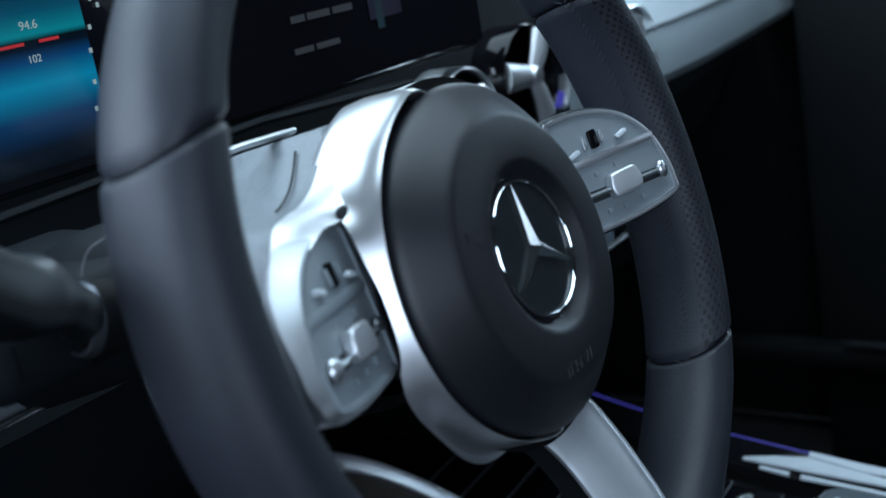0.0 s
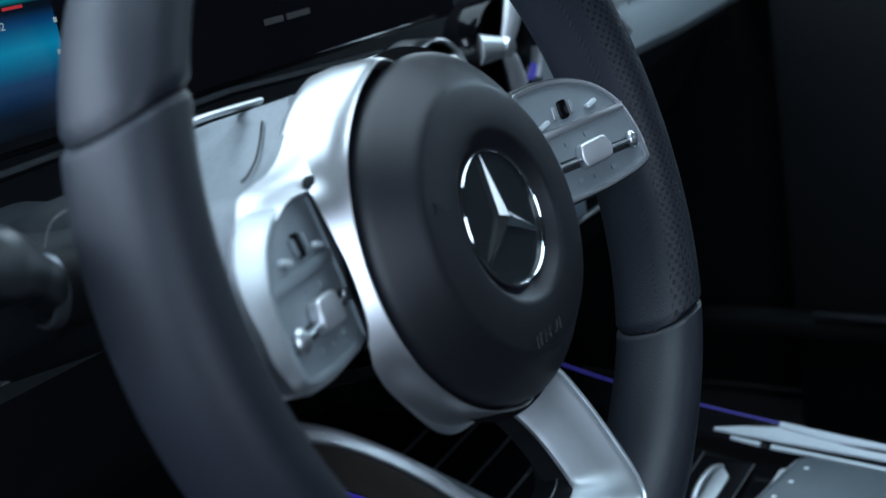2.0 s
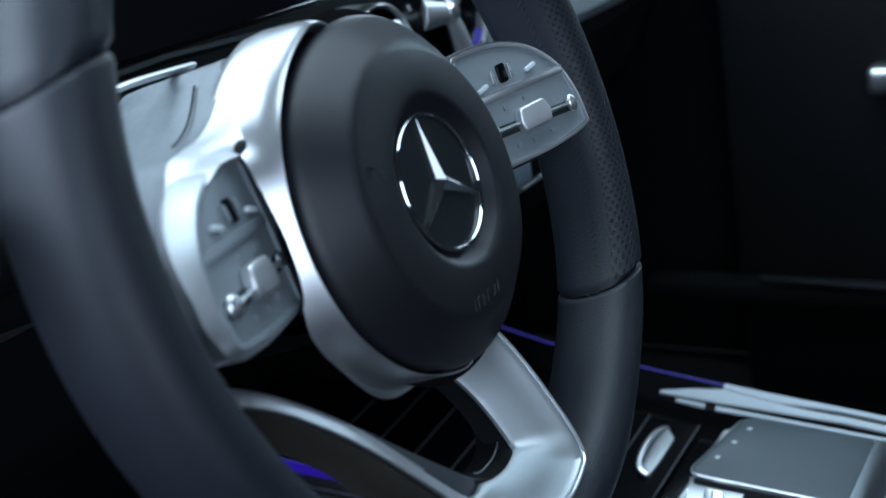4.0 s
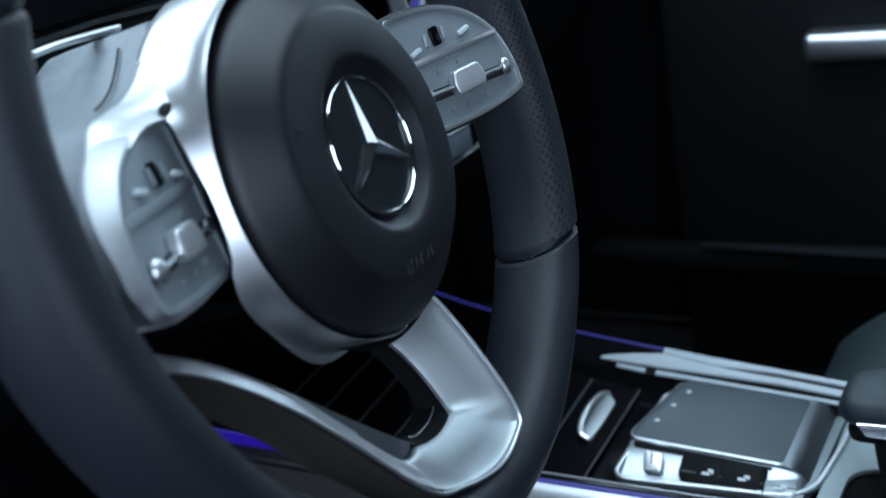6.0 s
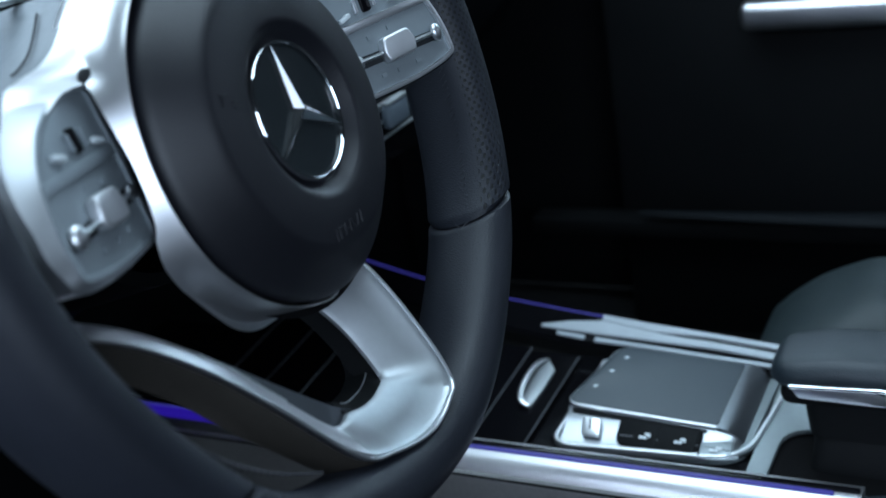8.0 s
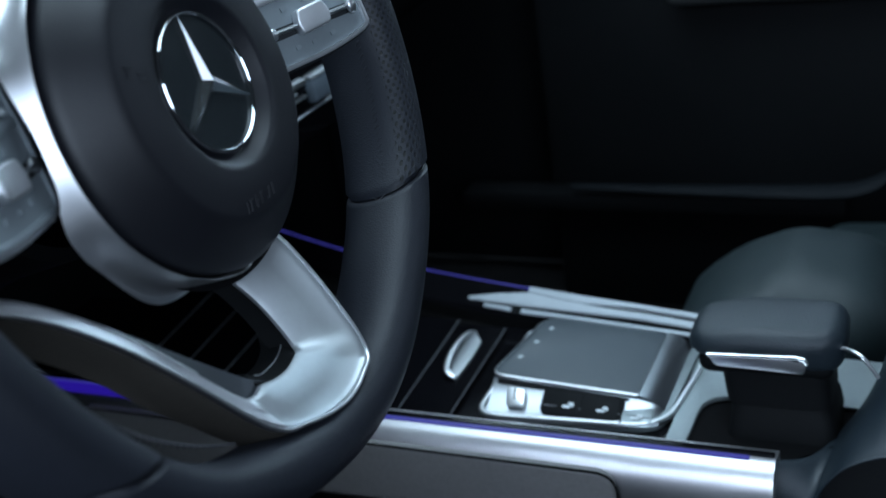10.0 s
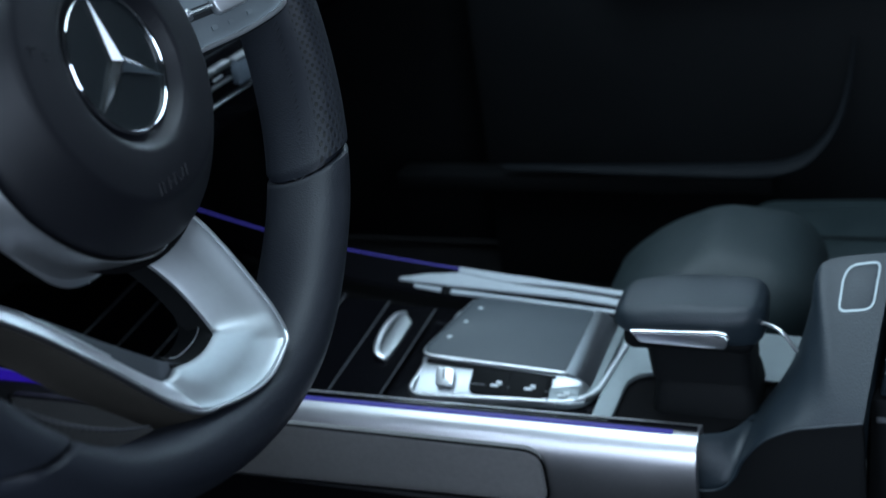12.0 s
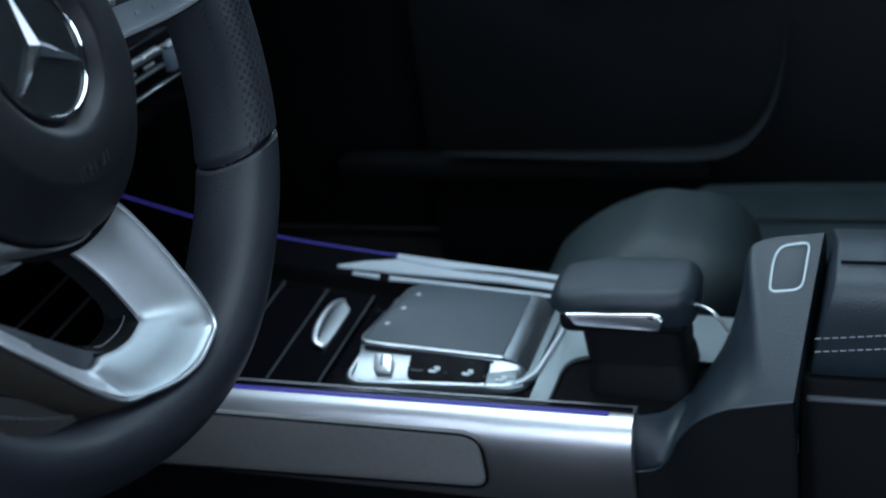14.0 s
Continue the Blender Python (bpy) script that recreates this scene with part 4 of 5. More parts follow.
part("near_flank", sheet([[up((x, y, z)) for x, z in flank] for y in (-0.1855, -0.1845, -0.10, 0.0, 0.12, 0.30, 0.55)], close_v=True, caps=True), TRIMALU, console, "curved brushed silver flank")
part("light_line", block(up((0.2650, -0.168, -0.3590)), up((0.2685, 0.52, -0.3570)), 0.0006, 2), BLUELIGHT, console, "violet-blue light line")
# added glow that imitates the light line's out-of-focus spread
part("light_line_blur", block(up((0.2575, 0.30, -0.3660)), up((0.2660, 0.50, -0.3565)), 0.002, 2), DEEPBLUE, console, "wider glowing strip imitating the blurred end of the light line")
part("top_edge", block(up((0.2690, -0.184, -0.3720)), up((0.2760, 0.52, -0.3575)), 0.001, 2), PIANO, console, "gloss black edge")
knee = rounded([(0.40, -0.3690), (-0.0775, -0.3708), (-0.0785, -0.4200), (0.40, -0.4350)], [0.004, 0.016, 0.014, 0.004], 6)
part("knee_pad", prism(knee, 0.020, lambda u, v, w: up((0.2440 + w + (v + 0.369) * -0.10, u, v)), 0.003, 3), KNEEPAD, console, "padded grey leatherette knee rest")
part("knee_pad_gap", tube([up((0.2446 + (v + 0.369) * -0.10, u, v)) for u, v in shrink(knee, -0.0008)], 0.0011, 0.0011, 6, (1, 0, 0), closed=True), VOID, console, "dark gap round the knee rest")
far_line = smooth_path([up((0.449, -0.10, -0.353)), up((0.480, 0.06, -0.353)), up((0.511, 0.194, -0.353)), up((0.545, 0.30, -0.353)), up((0.612, 0.46, -0.353))], 24)
part("far_light_line", tube(far_line, 0.0014, 0.0014, 8), BLUELIGHT, console, "violet-blue light line")
rows = []
for p in far_line:
    k = -0.0065 * min(1, max(0, (p.y + 0.03) / 0.12))
    rows.append([p + Vector((-0.0020, 0, 0.001)), p + Vector((-0.006, 0, 0.0015)), p + Vector((-0.028 + k, 0, -0.006 + 0.34 * k)), p + Vector((-0.030 + k, 0, -0.012)), p + Vector((0.004, 0, -0.05)), p + Vector((0.004, 0, -0.002))])
part("far_flank", sheet(rows, close_v=True, caps=True), PIANO, console, "gloss black edge strip")
# reflections in the gloss edge, painted as pale strips: stretch along the car, then where the upper and the lower edge
# run beside the light line
STRIPS = [((-0.106, 0.064), ((-0.106, 0.064), (-0.0020, -0.0018)), ((-0.106, -0.042, -0.0155, 0.0144, 0.064), (-0.0073, -0.0068, -0.0086, -0.0113, -0.0080))),
          ((-0.106, 0.1235), ((-0.106, -0.043, -0.0165, 0.0141, 0.064, 0.076, 0.0928, 0.1235), (-0.0109, -0.0111, -0.0117, -0.0113, -0.0080, -0.0112, -0.0151, -0.0262)), ((-0.106, -0.045, 0.0087, 0.0654, 0.1235), (-0.0182, -0.0177, -0.0210, -0.0243, -0.0285))),
          ((-0.106, 0.066), ((-0.106, -0.0466, 0.0073, 0.066), (-0.0226, -0.0243, -0.0259, -0.0281)), ((-0.106, 0.0284, 0.066), (-0.0258, -0.0306, -0.0330))),
          ((0.072, 0.104), ((0.072, 0.104), (-0.0283, -0.0299)), ((0.072, 0.104), (-0.0330, -0.0332)))]
guide = smooth_path([up((0.449, -0.10, -0.353)), up((0.480, 0.06, -0.353)), up((0.511, 0.194, -0.353))], 120)
for (ya, yb), upper, lower in STRIPS:
    rows = []
    for p in guide:
        if ya <= p.y <= yb:
            a, b = float(np.interp(p.y, *upper)), float(np.interp(p.y, *lower))
            rows.append([p + Vector((a + (b - a) * f, 0, 0.0012 + (a + (b - a) * f + 0.006) * 0.34 + (0.0016 if 0 < q < 4 else 0))) for q, f in enumerate((0, 0.08, 0.5, 0.92, 1))])
    part("reflection_strip", sheet(rows), STRIPGLINT, console, "pale strip painted as a reflection in the gloss edge")


# roller cover made of lacquered slats ahead of the touchpad
cover = thing("roller_cover", up((0.36, 0.15, TOP)), "closed gloss black roller cover over the stowage tray", "roller cover")
for k in range(8):
    y0 = 0.0665 + 0.0455 * k
    skew = 0.006 + 0.003 * k
    wide = 0.430 + 0.010 * k
    outline = rounded([(0.2765, y0 + 0.0008), (wide, y0 + skew), (wide, y0 + skew + 0.0465), (0.2765, y0 + 0.0447)], 0.002, 2)
    part("slat", prism(outline, 0.006, lambda u, v, w: up((u, v, -0.3662 - w)), 0.0005, 1), SLAT, cover, "gloss black slat")
    part("slat_edge", tube([up((0.2770, y0 + 0.0004, -0.3666)), up((wide, y0 + skew - 0.0004, -0.3666))], 0.0006, 0.0006, 6), GREYPLASTIC, cover, "thin pale joint")
leaf = rounded([(0.4165, 0.0950), (0.4010, 0.0832), (0.3680, 0.0812), (0.3390, 0.0815), (0.3440, 0.0922), (0.3590, 0.0970), (0.3840, 0.0998), (0.4064, 0.0997)], 0.003, 3)
grip = part("pull_handle", prism(leaf, 0.003, lambda u, v, w: up((u, v, -0.3635 - w)), 0.0008, 2), SPOKESATIN, cover, "leaf-shaped satin pull handle")
lip_path = smooth_path([up(p) for p in ((0.3400, 0.0830, -0.3640), (0.3440, 0.0915, -0.3610), (0.3590, 0.0962, -0.3585), (0.3840, 0.0990, -0.3585), (0.4060, 0.0988, -0.3610), (0.4150, 0.0950, -0.3640))], 32)
part("lip", tube(lip_path, 0.0026, 0.0020, 10, (0, 0, 1), 2.4), SATIN, grip, "satin lip of the handle")

# touchpad island
pad = thing("touchpad", up((0.37, -0.02, TOP)), "raised touchpad with a satin silver frame and side buttons", "touchpad")


def pad_at(u, v, w):
    """u across the car, v along it; the top dips gently to the rear"""
    return up((u, v, -0.3455 + (v - 0.030) * 0.075 - w))


PADLINE = rounded([(0.3240, 0.0420), (0.4200, 0.0270), (0.4200, -0.0765), (0.3260, -0.0765)], [0.012, 0.012, 0.004, 0.004], 5)
part("surface", prism(PADLINE, 0.003, pad_at, 0.0007, 2), PADTOP, pad, "matt grey-blue touch surface")
rows = [[pad_at(u, v, w) for u, v in shrink(PADLINE, -d)] for d, w in ((-0.0012, 0.0020), (0.0, 0.0008), (0.0014, 0.0012), (0.0016, 0.0032), (0.0, 0.005))]
part("edge_frame", sheet(rows, close_v=True), SATIN, pad, "thin silver edge")
back_rows = []
for k in range(17):
    s = k / 16
    u = 0.3238 + 0.0987 * s
    back_rows.append([pad_at(u, -0.0768, 0.0008), pad_at(u, -0.0810, 0.0012), pad_at(u, -0.0860, 0.0030), pad_at(u - 0.001 * s, -0.0915, 0.0066), pad_at(u - 0.002 * s, -0.0965, 0.0115), pad_at(u - 0.003 * s, -0.1000, 0.0165), pad_at(u - 0.003 * s, -0.1015, 0.0205), pad_at(u, -0.080, 0.0205)])
part("rear_roll", sheet(back_rows, close_v=True, caps=True), PADSIDE, pad, "rounded satin silver rear edge")
part("base", prism(rounded([(0.2970, 0.0430), (0.4240, 0.0430), (0.4240, -0.1030), (0.3000, -0.1000)], [0.008, 0.006, 0.010, 0.026], 6), 0.006, lambda u, v, w: up((u, v, -0.3655 - w)), 0.0008), PLATE, pad, "light satin base")
part("pad_wall", prism(shrink(PADLINE, 0.002), 0.020, lambda u, v, w: pad_at(u, v, w + 0.003), 0.0005), DARKPLASTIC, pad, "dark wall under the touch surface")


def side_at(s, v, h):
    """the sloping near side of the island: s from the touch surface down to the ring"""
    sunk = float(np.interp(-v, (0.0780, 0.0860, 0.0915, 0.0955), (0.0040, 0.0050, 0.0072, 0.0104)))
    top, low = pad_at(0.3240, v, sunk), up((0.2985 + 18.0 * max(0, -v - 0.080) ** 2, v, -0.3652))
    return top.lerp(low, s) + Vector((-0.5, 0, 0.87)) * h


rows = [[side_at(0, v, 0), side_at(0.12, v, -0.0012), side_at(0.5, v, -0.0022), side_at(0.9, v, -0.0006), side_at(1, v, 0), up((0.33, v, -0.3660))] for v in [0.0400 - 0.1354 * k / 30 for k in range(31)]]
part("side_face", sheet(rows, close_v=True, caps=True), PADSIDE, pad, "sloping satin side")
RINGLINE = rounded([(0.2920, 0.0480), (0.4260, 0.0480), (0.4260, -0.1110), (0.3860, -0.1110), (0.3010, -0.1020)], [0.018, 0.006, 0.010, 0.010, 0.030], 7)
part("ring", frame_ring(RINGLINE, shrink(RINGLINE, 0.0040), 0.006, lambda u, v, w: up((u, v, -0.3635 - w)), 0.0012), SATIN, pad, "bright silver outline ring")


def side_piece(outline, radius, depth, proud, bevel, n=5):
    """a piece on the sloping side; its outline in metres down the slope and along the car"""
    return prism(rounded(outline, radius, n), depth, lambda s, t, w: side_at(s / 0.030, t, proud - w), bevel)


part("button_panel", side_piece([(0.0026, -0.0030), (0.0026, -0.0650), (0.0280, -0.0662), (0.0280, -0.0030)], [0.004, 0.002, 0.002, 0.009], 0.003, 0.0004, 0.0003), DOORSKIN, pad, "black inset panel")
for v0, v1 in ((-0.0055, -0.0345), (-0.0353, -0.0640)):
    part("button", side_piece([(0.0040, v0), (0.0040, v1), (0.0268, v1), (0.0268, v0)], 0.003, 0.002, 0.0014, 0.0006), DOORSKIN, pad, "black side button")
# black strip stands in for the dark reflection along the side's upper edge
part("shadow_gap", side_piece([(0.0008, 0.0360), (0.0008, -0.0690), (0.0030, -0.0690), (0.0046, 0.0040), (0.0046, 0.0360)], 0.0006, 0.002, 0.0006, 0.0002, 2), DOORSKIN, pad, "dark strip painted as a reflection under the touch surface")
part("end_gap", side_piece([(0.0040, -0.0655), (0.0040, -0.0668), (0.0285, -0.0682), (0.0285, -0.0670)], 0.0002, 0.002, 0.0012, 0.0001, 2), VOID, pad, "thin dark joint")
part("end_button", side_piece([(0.0150, -0.0668), (0.0060, -0.0890), (0.0250, -0.0905), (0.0282, -0.0672)], 0.001, 0.002, 0.0010, 0.0004), PLATE, pad, "grey satin end button")
for v in (-0.0250, -0.0520, -0.0790):
    k = 0.10 if v < -0.07 else 0.0
    marks = [prism([(s0 + k, v + d0), (s1 + k, v + d0), (s1 + k, v + d1), (s0 + k, v + d1)], 0.0006, lambda s, t, w: side_at(s, t, 0.0020 - w), 0) for s0, s1, d0, d1 in ((0.58, 0.66, 0.004, -0.002), (0.47, 0.55, 0.000, -0.004), (0.52, 0.60, -0.0030, -0.0042))]
    part("button_symbol", join(*marks), ICON, pad, "small light symbol")
part("button_rule", prism([(0.62, -0.0060), (0.65, -0.0060), (0.65, -0.0890), (0.62, -0.0890)], 0.0006, lambda s, t, w: side_at(s, t, 0.0017 - w), 0), GREYPLASTIC, pad, "thin pale rule across the buttons")
roller = part("volume_roller", side_piece([(0.0080, 0.0260), (0.0080, 0.0110), (0.0245, 0.0085), (0.0245, 0.0235)], 0.003, 0.005, 0.0042, 0.0016, 4), SATIN, pad, "satin volume roller")
part("roller_slit", side_piece([(0.0095, 0.0195), (0.0095, 0.0180), (0.0190, 0.0165), (0.0190, 0.0180)], 0.0005, 0.001, 0.0046, 0), DARKPLASTIC, roller, "dark slit in the roller")
for u, v in ((0.400, 0.016), (0.376, 0.021), (0.350, 0.026)):
    part("pad_symbol", prism([(u, v), (u + 0.0034, v - 0.0006), (u + 0.0034, v + 0.0026), (u, v + 0.0032)], 0.0006, lambda a, b, w: pad_at(a, b, w - 0.0002), 0), ICON, pad, "small light symbol")

# plate with the cup tray behind the touchpad
tray = thing("cup_tray", up((0.34, -0.17, TOP)), "light satin plate with an open dark cup tray", "cup holder")
plate_out = rounded([(0.2762, -0.1040), (0.4300, -0.1040), (0.4200, -0.2450), (0.3540, -0.2450), (0.3540, -0.1200), (0.2762, -0.1185)], [0.003, 0.003, 0.003, 0.003, 0.024, 0.001], 5)
hole = rounded([(0.2768, -0.1185), (0.3540, -0.1200), (0.3540, -0.2330), (0.3080, -0.2230), (0.2768, -0.1880)], [0.002, 0.024, 0.006, 0.006, 0.002], 5)
part("plate", prism(plate_out, 0.004, lambda u, v, w: up((u, v, -0.3665 - w)), 0.0004), PLATE, tray, "light satin plate")
# black sheet close below the plate stands in for the well's shaded depth
part("well", prism(shrink(hole, -0.001), 0.002, lambda u, v, w: up((u, v, -0.3712 - w)), 0), VOID, tray, "black sheet imitating the shade of the deep tray")
rows = [[up((u, v, z)) for u, v in hole] for z in (-0.3672, -0.3690, -0.3716)]
part("well_wall", sheet(rows, close_v=True), VOID, tray, "dark tray wall")

# hand rest
rest = thing("hand_rest", up((0.35, -0.18, TOP)), "padded dark leather hand rest on a short stem", "hand rest")
cush = block(up((0.3080, -0.2250, -0.3100)), up((0.3720, -0.1170, -0.2870)), 0.0112, 6)
bmesh.ops.subdivide_edges(cush, edges=[e for e in cush.edges if e.calc_length() > 0.02], cuts=9, use_grid_fill=True)
for v in cush.verts:
    if v.co.z > Z0 - 0.299:
        v.co.z += 0.003 * math.cos((v.co.x - 0.341) / 0.034 * 1.3) - 0.007 * max(0, v.co.y + 0.159) / 0.04
    if v.co.z < Z0 - 0.300 and v.co.y < -0.185:
        v.co.z -= 0.007 * min(1, (-0.185 - v.co.y) / 0.022)
    q, p = abs(v.co.y + 0.171) / 0.054, abs(v.co.x - 0.3415) / 0.0335
    v.co.x = 0.3415 + (v.co.x - 0.3415) * (1 - 0.22 * q ** 5)
    v.co.y = -0.171 + (v.co.y + 0.171) * (1 - 0.07 * p ** 4)
part("cushion", cush, ARMREST, rest, "padded dark leather cushion")
part("lower_shell", block(up((0.3120, -0.2180, -0.3230)), up((0.3700, -0.1250, -0.3050)), 0.008, 3), DOORSKIN, rest, "black lower shell")
latch = rounded([(-0.1335, -0.3045), (-0.1955, -0.3018), (-0.2010, -0.3048), (-0.1995, -0.3150), (-0.1385, -0.3132)], 0.003, 3)
part("latch", prism(latch, 0.010, lambda u, v, w: up((0.3086 + w, u, v)), 0.0012, 2), SATIN, rest, "satin silver latch")
part("latch_edge", tube([up(p) for p in ((0.3078, -0.1335, -0.3038), (0.3078, -0.165, -0.3025), (0.3078, -0.1935, -0.3013), (0.3078, -0.1995, -0.3024), (0.3078, -0.2015, -0.3058))], 0.0012, 0.0014, 8), CHROME, rest, "bright upper edge of the latch")
rows = [[up((x, y, z)) for x, y in rounded([(0.314 - g, -0.140 + f), (0.372, -0.140 + f), (0.372, -0.214 - g), (0.314 - g, -0.214 - g)], 0.012, 4)] for z, g, f in ((-0.316, 0.0, 0.0), (-0.332, 0.001, -0.002), (-0.3455, 0.002, -0.004), (-0.3470, 0.0, -0.006), (-0.356, 0.004, -0.006), (-0.372, 0.007, -0.004))]
part("stem", sheet(rows, close_v=True, caps=True), DOORSKIN, rest, "black plastic stem")
part("rear_rail", tube(smooth_path([up(p) for p in ((0.322, -0.218, -0.3000), (0.320, -0.225, -0.2982), (0.312, -0.235, -0.2980), (0.310, -0.241, -0.3035), (0.309, -0.247, -0.3125))], 16), 0.0014, 0.0014, 8), SATIN, rest, "thin satin rail")

# rear of the console: leather shoulder, release button, armrest box
shoulder = thing("console_shoulder", up((0.36, -0.28, -0.68)), "dark leather console shoulder rising to the armrest", "console")
# pairs of points on its lower seam and on its crest, from the flank's end up to the armrest
SADDLE = [
    ((0.2598, -0.1816, -0.4011), (0.2720, -0.1855, -0.3620)),
    ((0.2598, -0.1995, -0.3975), (0.2842, -0.2032, -0.3655)),
    ((0.2598, -0.2097, -0.3866), (0.3033, -0.2145, -0.3665)),
    ((0.2598, -0.2159, -0.3716), (0.3261, -0.2226, -0.3665)),
    ((0.2598, -0.2296, -0.3538), (0.3300, -0.2358, -0.3462)),
    ((0.2598, -0.2483, -0.3429), (0.3360, -0.2454, -0.3255)),
    ((0.2598, -0.2628, -0.3393), (0.3430, -0.2529, -0.2968)),
    ((0.2598, -0.2753, -0.3364), (0.3500, -0.2563, -0.2725)),
    ((0.2598, -0.2841, -0.3347), (0.3580, -0.2680, -0.2651)),
    ((0.2598, -0.2918, -0.3331), (0.3600, -0.3071, -0.2597)),
]


def saddle():
    lower, crest = smooth_path([p[0] for p in SADDLE], 56), smooth_path([p[1] for p in SADDLE], 56)
    rows = []
    for k, (a, b) in enumerate(zip(lower, crest)):
        a, b = up(a), up(b)
        t = k / 55
        out = Vector((-0.80, 0.10, 0.58)) * (0.006 - 0.003 * t)
        back = Vector((0.010, 0.004 * (1 - t) - 0.002, -0.004))
        rows.append([a + Vector((0.012, 0, -0.010)), a + Vector((0.001, 0, 0))] + [a.lerp(b, v) + out * (4 * v * (1 - v)) for v in (0.03, 0.12, 0.25, 0.4, 0.55, 0.7, 0.84, 0.94)]
                    + [b + back * 0.15, b + back * 0.6 + Vector((0, 0, -0.002)), b + back + Vector((0, 0, -0.010)), b + back * 1.1 + Vector((0, 0, -0.060)), a + Vector((0.030, 0, -0.060))])
    return sheet(rows, close_v=True, caps=True)


part("shell", saddle(), ARMREST, shoulder, "dark grained leather", sharp=60)
part("shell_foot", block(up((0.272, -0.290, -0.68)), up((0.370, -0.215, -0.395)), 0.004, 2), DOORSKIN, shoulder, "black foot of the shoulder")


def shoulder_at(u, v, w):
    return up((u, v, -0.2931 + (u - 0.3175) * 0.653 + (v + 0.271) * -0.094 - w))


SQ = rounded([(0.3205, -0.2720), (0.3440, -0.2740), (0.3520, -0.2790), (0.3535, -0.2990), (0.3215, -0.2950)], [0.006, 0.006, 0.006, 0.006, 0.007], 5)
button = thing("release_button", shoulder_at(0.336, -0.283, 0.0), "square armrest button with a bright silver frame", "button")
part("frame_line", frame_ring(SQ, shrink(SQ, 0.0014), 0.010, lambda u, v, w: shoulder_at(u, v, w - 0.0042), 0.0006), PLATE, button, "bright silver frame")
part("key", prism(shrink(SQ, 0.0014), 0.010, lambda u, v, w: shoulder_at(u, v, w - 0.0037), 0.0006), ARMREST, button, "dark key")

box = thing("armrest_box", up((0.37, -0.45, -0.68)), "black leather armrest box with pale double stitching", "armrest")
lid = [(0.290, -0.331), (0.2860, -0.318), (0.2850, -0.286), (0.2885, -0.267), (0.300, -0.2575), (0.325, -0.2545), (0.350, -0.2575), (0.40, -0.276), (0.44, -0.305), (0.445, -0.331)]
lid = [(p[0], p[1]) for p in smooth_path([(x, z, 0) for x, z in lid], 40)]
part("lid", bevelled(prism(lid, 0.40, lambda u, v, w: up((u, -0.3180 - w + 0.20 * (-0.245 - v), v)), 0), 0.0022, 2, 60), ARMREST, box, "padded black leather lid")
part("lid_seam", tube([up((0.3085, -0.3185, -0.2550)), up((0.3085, -0.45, -0.2538)), up((0.3085, -0.70, -0.2538))], 0.0011, 0.0011, 6), VOID, box, "dark seam across the lid")
part("base", block(up((0.290, -0.72, -0.68)), up((0.45, -0.2940, -0.333)), 0.006, 2), DOORSKIN, box, "black side panel")
part("base_line", block(up((0.2865, -0.70, -0.3505)), up((0.292, -0.2990, -0.3470)), 0.001, 1), GREYPLASTIC, box, "thin pale line")
for z in (-0.2995, -0.3095):
    seam = [tube([up((0.2846, -0.304 - 0.0052 * k, z + 0.0006 * k)), up((0.2846, -0.3076 - 0.0052 * k, z + 0.0006 * k + 0.0004))], 0.0006, 0.0006, 5) for k in range(26)]
    part("stitching", join(*seam), STITCH, box, "pale stitching")
edge = [(p.y, p.z) for p in smooth_path([p[0] for p in SADDLE], 40)]
part("side_panel", prism([(edge[0][0], -0.68)] + edge + [(-0.2955, -0.40), (-0.2955, -0.68)], 0.012, lambda u, v, w: up((0.2598 + w, u, v)), 0.002), DOORSKIN, shoulder, "black panel")
part("piping", tube([up((0.2592, y, z + 0.0004)) for y, z in edge], 0.0010, 0.0010, 8), ARMREST, shoulder, "leather piping")

# ---- passenger seat, door ----
seat = thing("passenger_seat", (0.76, -0.45, 0.0), "dark grey leather passenger seat", "seat")


def pillow(lo, hi, bevel, bulge):
    bm = block(lo, hi, bevel, 6)
    c, h = (Vector(lo) + Vector(hi)) / 2, (Vector(hi) - Vector(lo)) / 2
    bmesh.ops.subdivide_edges(bm, edges=[e for e in bm.edges if e.calc_length() > 0.05], cuts=3, use_grid_fill=True)
    for v in bm.verts:
        q = v.co - c
        if q.z > 0:
            v.co.z += bulge * max(0, 1 - (q.x / h.x) ** 2) * max(0, 1 - (q.y / h.y) ** 2)
    return bm


bolster = pillow(up((0.448, -0.252, -0.60)), up((0.622, -0.028, -0.339)), 0.046, 0.016)
for v in bolster.verts:
    if v.co.y > -0.18:
        v.co.y -= (0.25 * max(0, v.co.z - 0.16) + 0.65 * max(0, v.co.z - 0.29)) * min(1, (v.co.y + 0.18) / 0.12)
part("side_bolster", bolster, SEATHIDE, seat, "rounded grey side bolster")
part("cushion", pillow(up((0.58, -0.66, -0.60)), up((0.95, -0.105, -0.482)), 0.05, 0.018), SEATHIDE, seat, "grey leather cushion")
part("far_bolster", pillow(up((0.90, -0.62, -0.60)), up((0.985, -0.13, -0.494)), 0.035, 0.008), SEATHIDE, seat, "rounded grey side bolster")
part("cushion_seam", tube([up((0.80, -0.64, -0.4640)), up((0.80, -0.44, -0.4630)), up((0.80, -0.20, -0.4645))], 0.0013, 0.0013, 6), VOID, seat, "dark seam of the cushion")
part("seat_base", block(up((0.52, -0.62, -0.68)), up((0.98, -0.10, -0.59)), 0.01, 2), DARKPLASTIC, seat, "dark seat base")

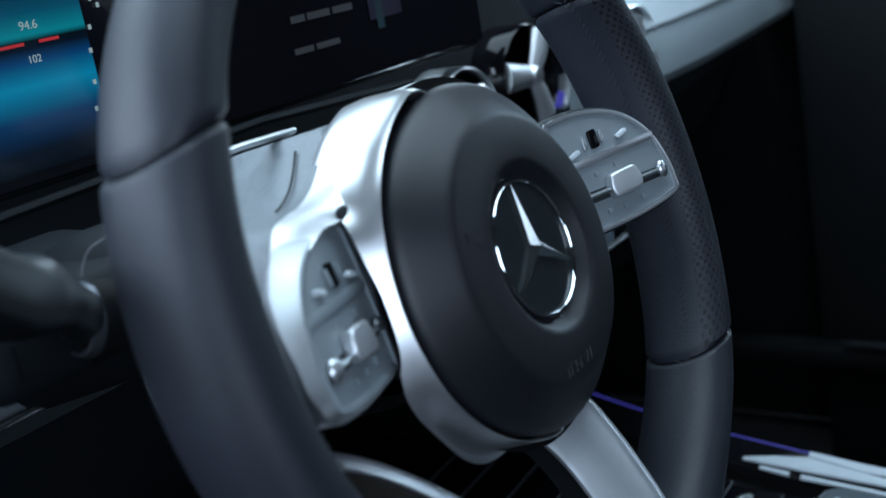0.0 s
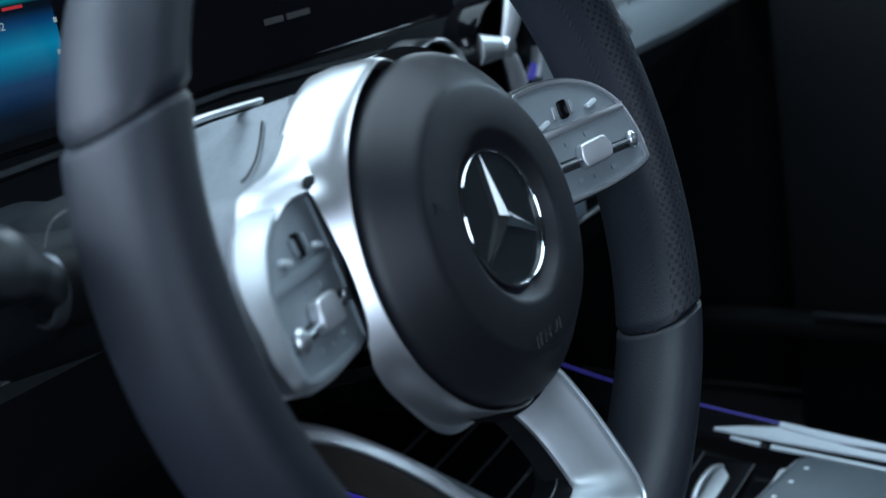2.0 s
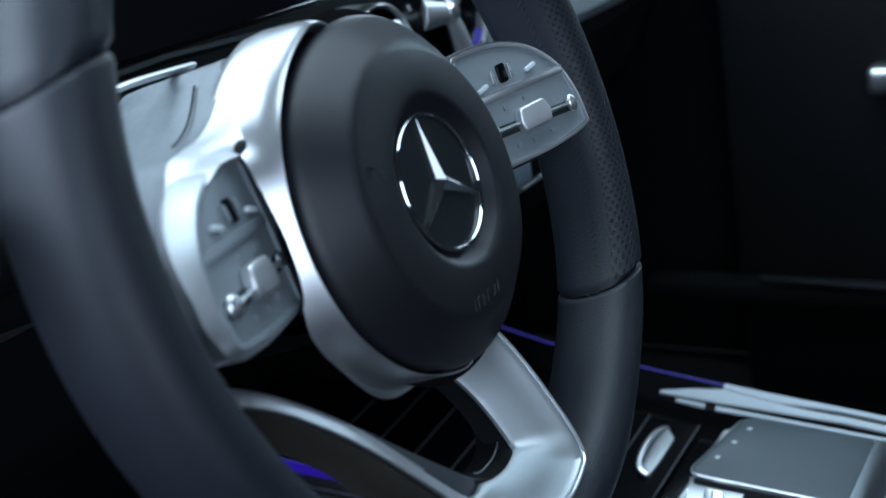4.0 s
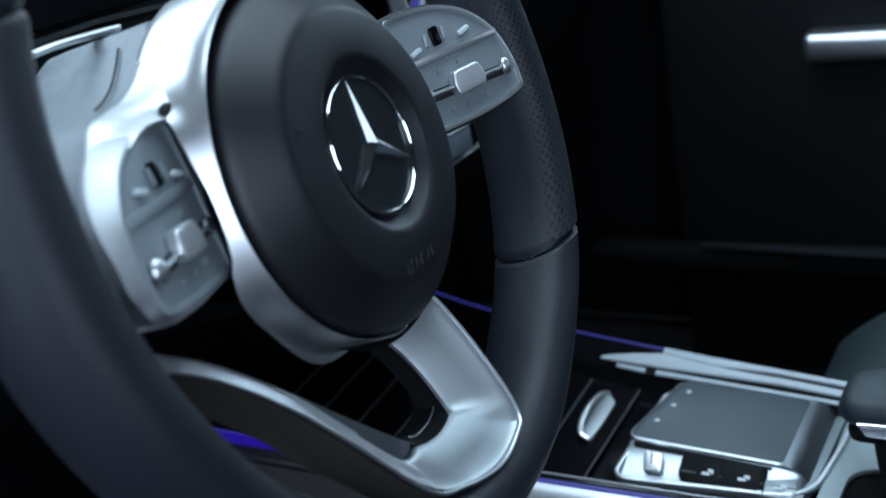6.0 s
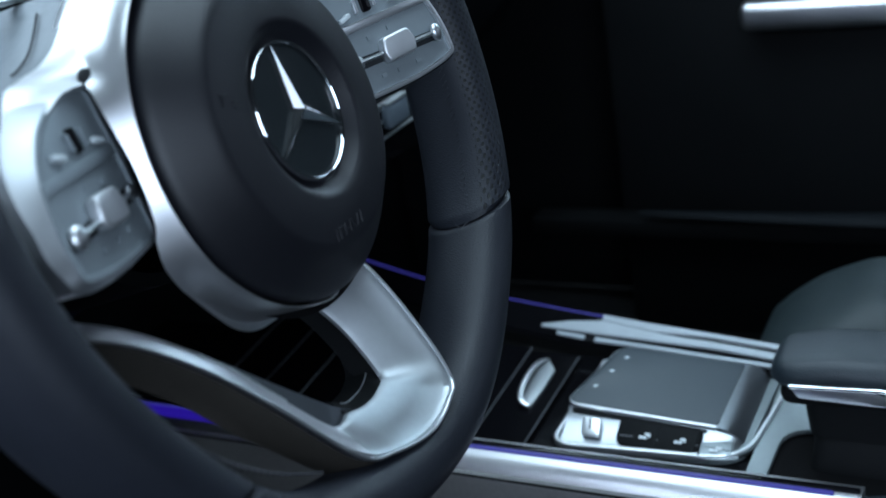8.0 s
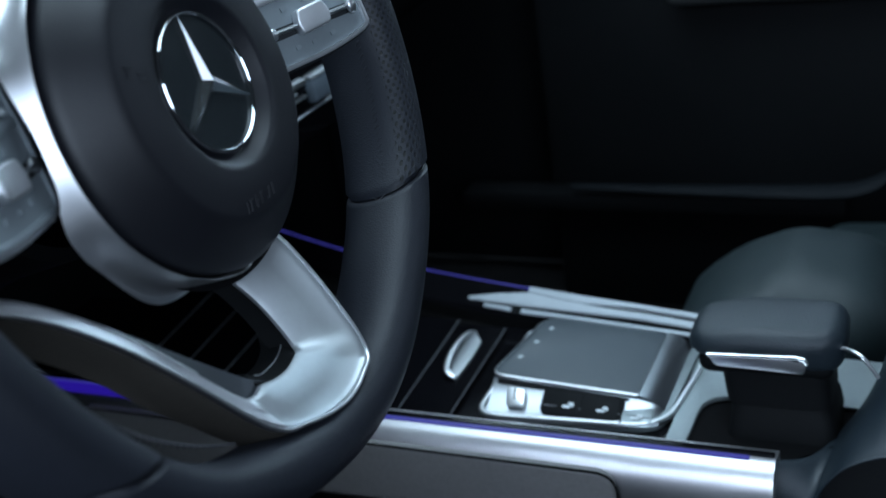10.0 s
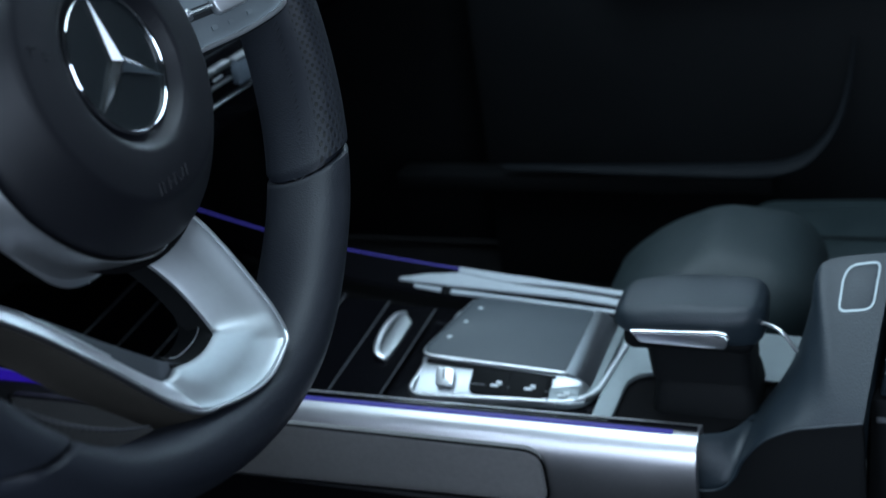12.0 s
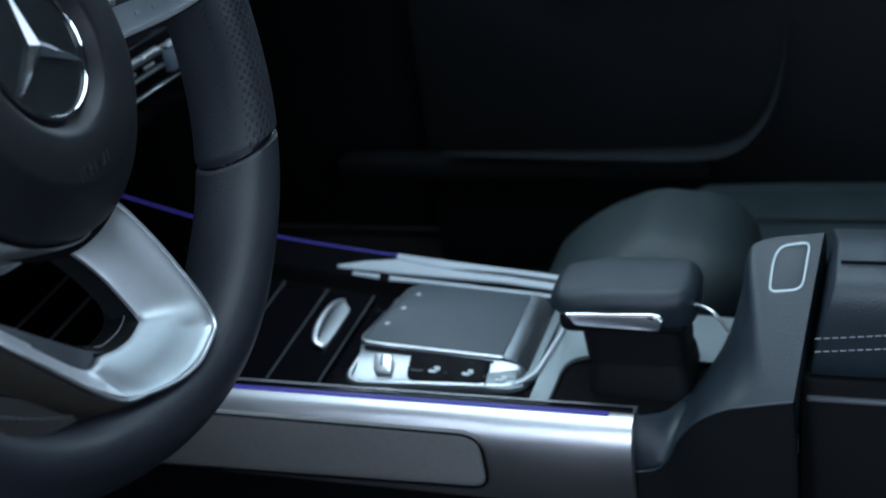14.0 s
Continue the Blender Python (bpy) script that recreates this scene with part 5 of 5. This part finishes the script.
door = thing("passenger_door", (1.05, -0.1, 0.0), "black passenger door lining with armrest ledge and grab handle", "car door")
part("lining", block(up((1.02, -1.05, -0.66)), up((1.08, 0.235, 0.16)), 0.01, 2), DOORSKIN, door, "black door lining")
part("lining_front", block(up((1.15, 0.225, -0.66)), up((1.20, 0.66, 0.16)), 0.004, 2), DOORSKIN, door, "black front of the door lining")
ledge = smooth_path([up((0.985, 0.195, -0.4615)), up((0.985, 0.10, -0.4640)), up((0.985, -0.03, -0.4655)), up((0.985, -0.145, -0.4640)), up((0.985, -0.190, -0.4540)), up((0.986, -0.217, -0.4320)), up((0.992, -0.236, -0.400)), up((1.000, -0.247, -0.355)), up((1.010, -0.252, -0.300))], 60)
part("ledge", tube(ledge, 0.009, 0.018, 12, (1, 0, 0), taper=lambda t: min(1.0, 0.25 + 2.2 * t) if t < 0.5 else max(0.12, 1.0 - 1.9 * (t - 0.5))), DASHSKIN, door, "dark padded ledge of the door pocket")
part("ledge_web", block(up((0.985, -0.16, -0.50)), up((1.03, 0.36, -0.474)), 0.006, 2), DOORSKIN, door, "black ledge shelf")
part("grab_handle", block(up((0.985, -0.30, -0.224)), up((1.025, 0.050, -0.188)), 0.010, 4), SATIN, door, "light satin grab handle")
part("window_glass", block(up((1.04, -0.95, 0.165)), up((1.046, 0.30, 0.55)), 0.001, 1), GLASS, door, "clear side window").visible_shadow = False

# row of climate keys under the vents
keys = thing("climate_panel", up((0.42, 0.26, -0.13)), "narrow gloss panel with a row of bright climate keys", "switch panel")
part("panel", block(up((0.22, 0.215, -0.180)), up((0.56, 0.30, -0.115)), 0.004, 2), PIANO, keys, "gloss black panel")
for k in range(5):
    x = 0.262 + 0.0285 * k
    part("key", block(up((x, 0.2080, -0.1290)), up((x + 0.0265, 0.217, -0.1236)), 0.0012, 2), SATIN, keys, "satin key")
    part("key_mark", block(up((x + 0.003, 0.2132, -0.1362)), up((x + 0.018, 0.2152, -0.1336)), 0.0004, 1), ICON, keys, "small light symbol")
part("middle_strip", block(up((0.240, 0.2110, -0.1412)), up((0.405, 0.2160, -0.1388)), 0.0008, 1), SATIN, keys, "thin satin strip")
part("lower_strip", block(up((0.23, 0.2120, -0.1556)), up((0.55, 0.2160, -0.1538)), 0.0006, 1), SATIN, keys, "thin satin strip")
part("end_key", block(up((0.410, 0.2070, -0.1490)), up((0.446, 0.217, -0.1280)), 0.003, 3), PALEBLUE, keys, "pale blue end key")
part("end_key_edge", block(up((0.410, 0.2065, -0.1276)), up((0.446, 0.217, -0.1252)), 0.001, 2), SATIN, keys, "bright upper edge")

# light switch panel beside the column
panel = thing("light_switch_panel", up((-0.2, 0.25, -0.04)), "dark switch panel with a bright lower edge", "switch panel")
part("body", block(up((-0.42, 0.215, -0.047)), up((-0.114, 0.275, -0.020)), 0.006, 3), CASING, panel, "dark grey panel")
part("edge_line", tube([up((-0.42, 0.213, -0.0475)), up((-0.20, 0.213, -0.0480)), up((-0.118, 0.214, -0.0470)), up((-0.112, 0.217, -0.0430))], 0.0014, 0.0014, 8), SATIN, panel, "bright lower edge line")
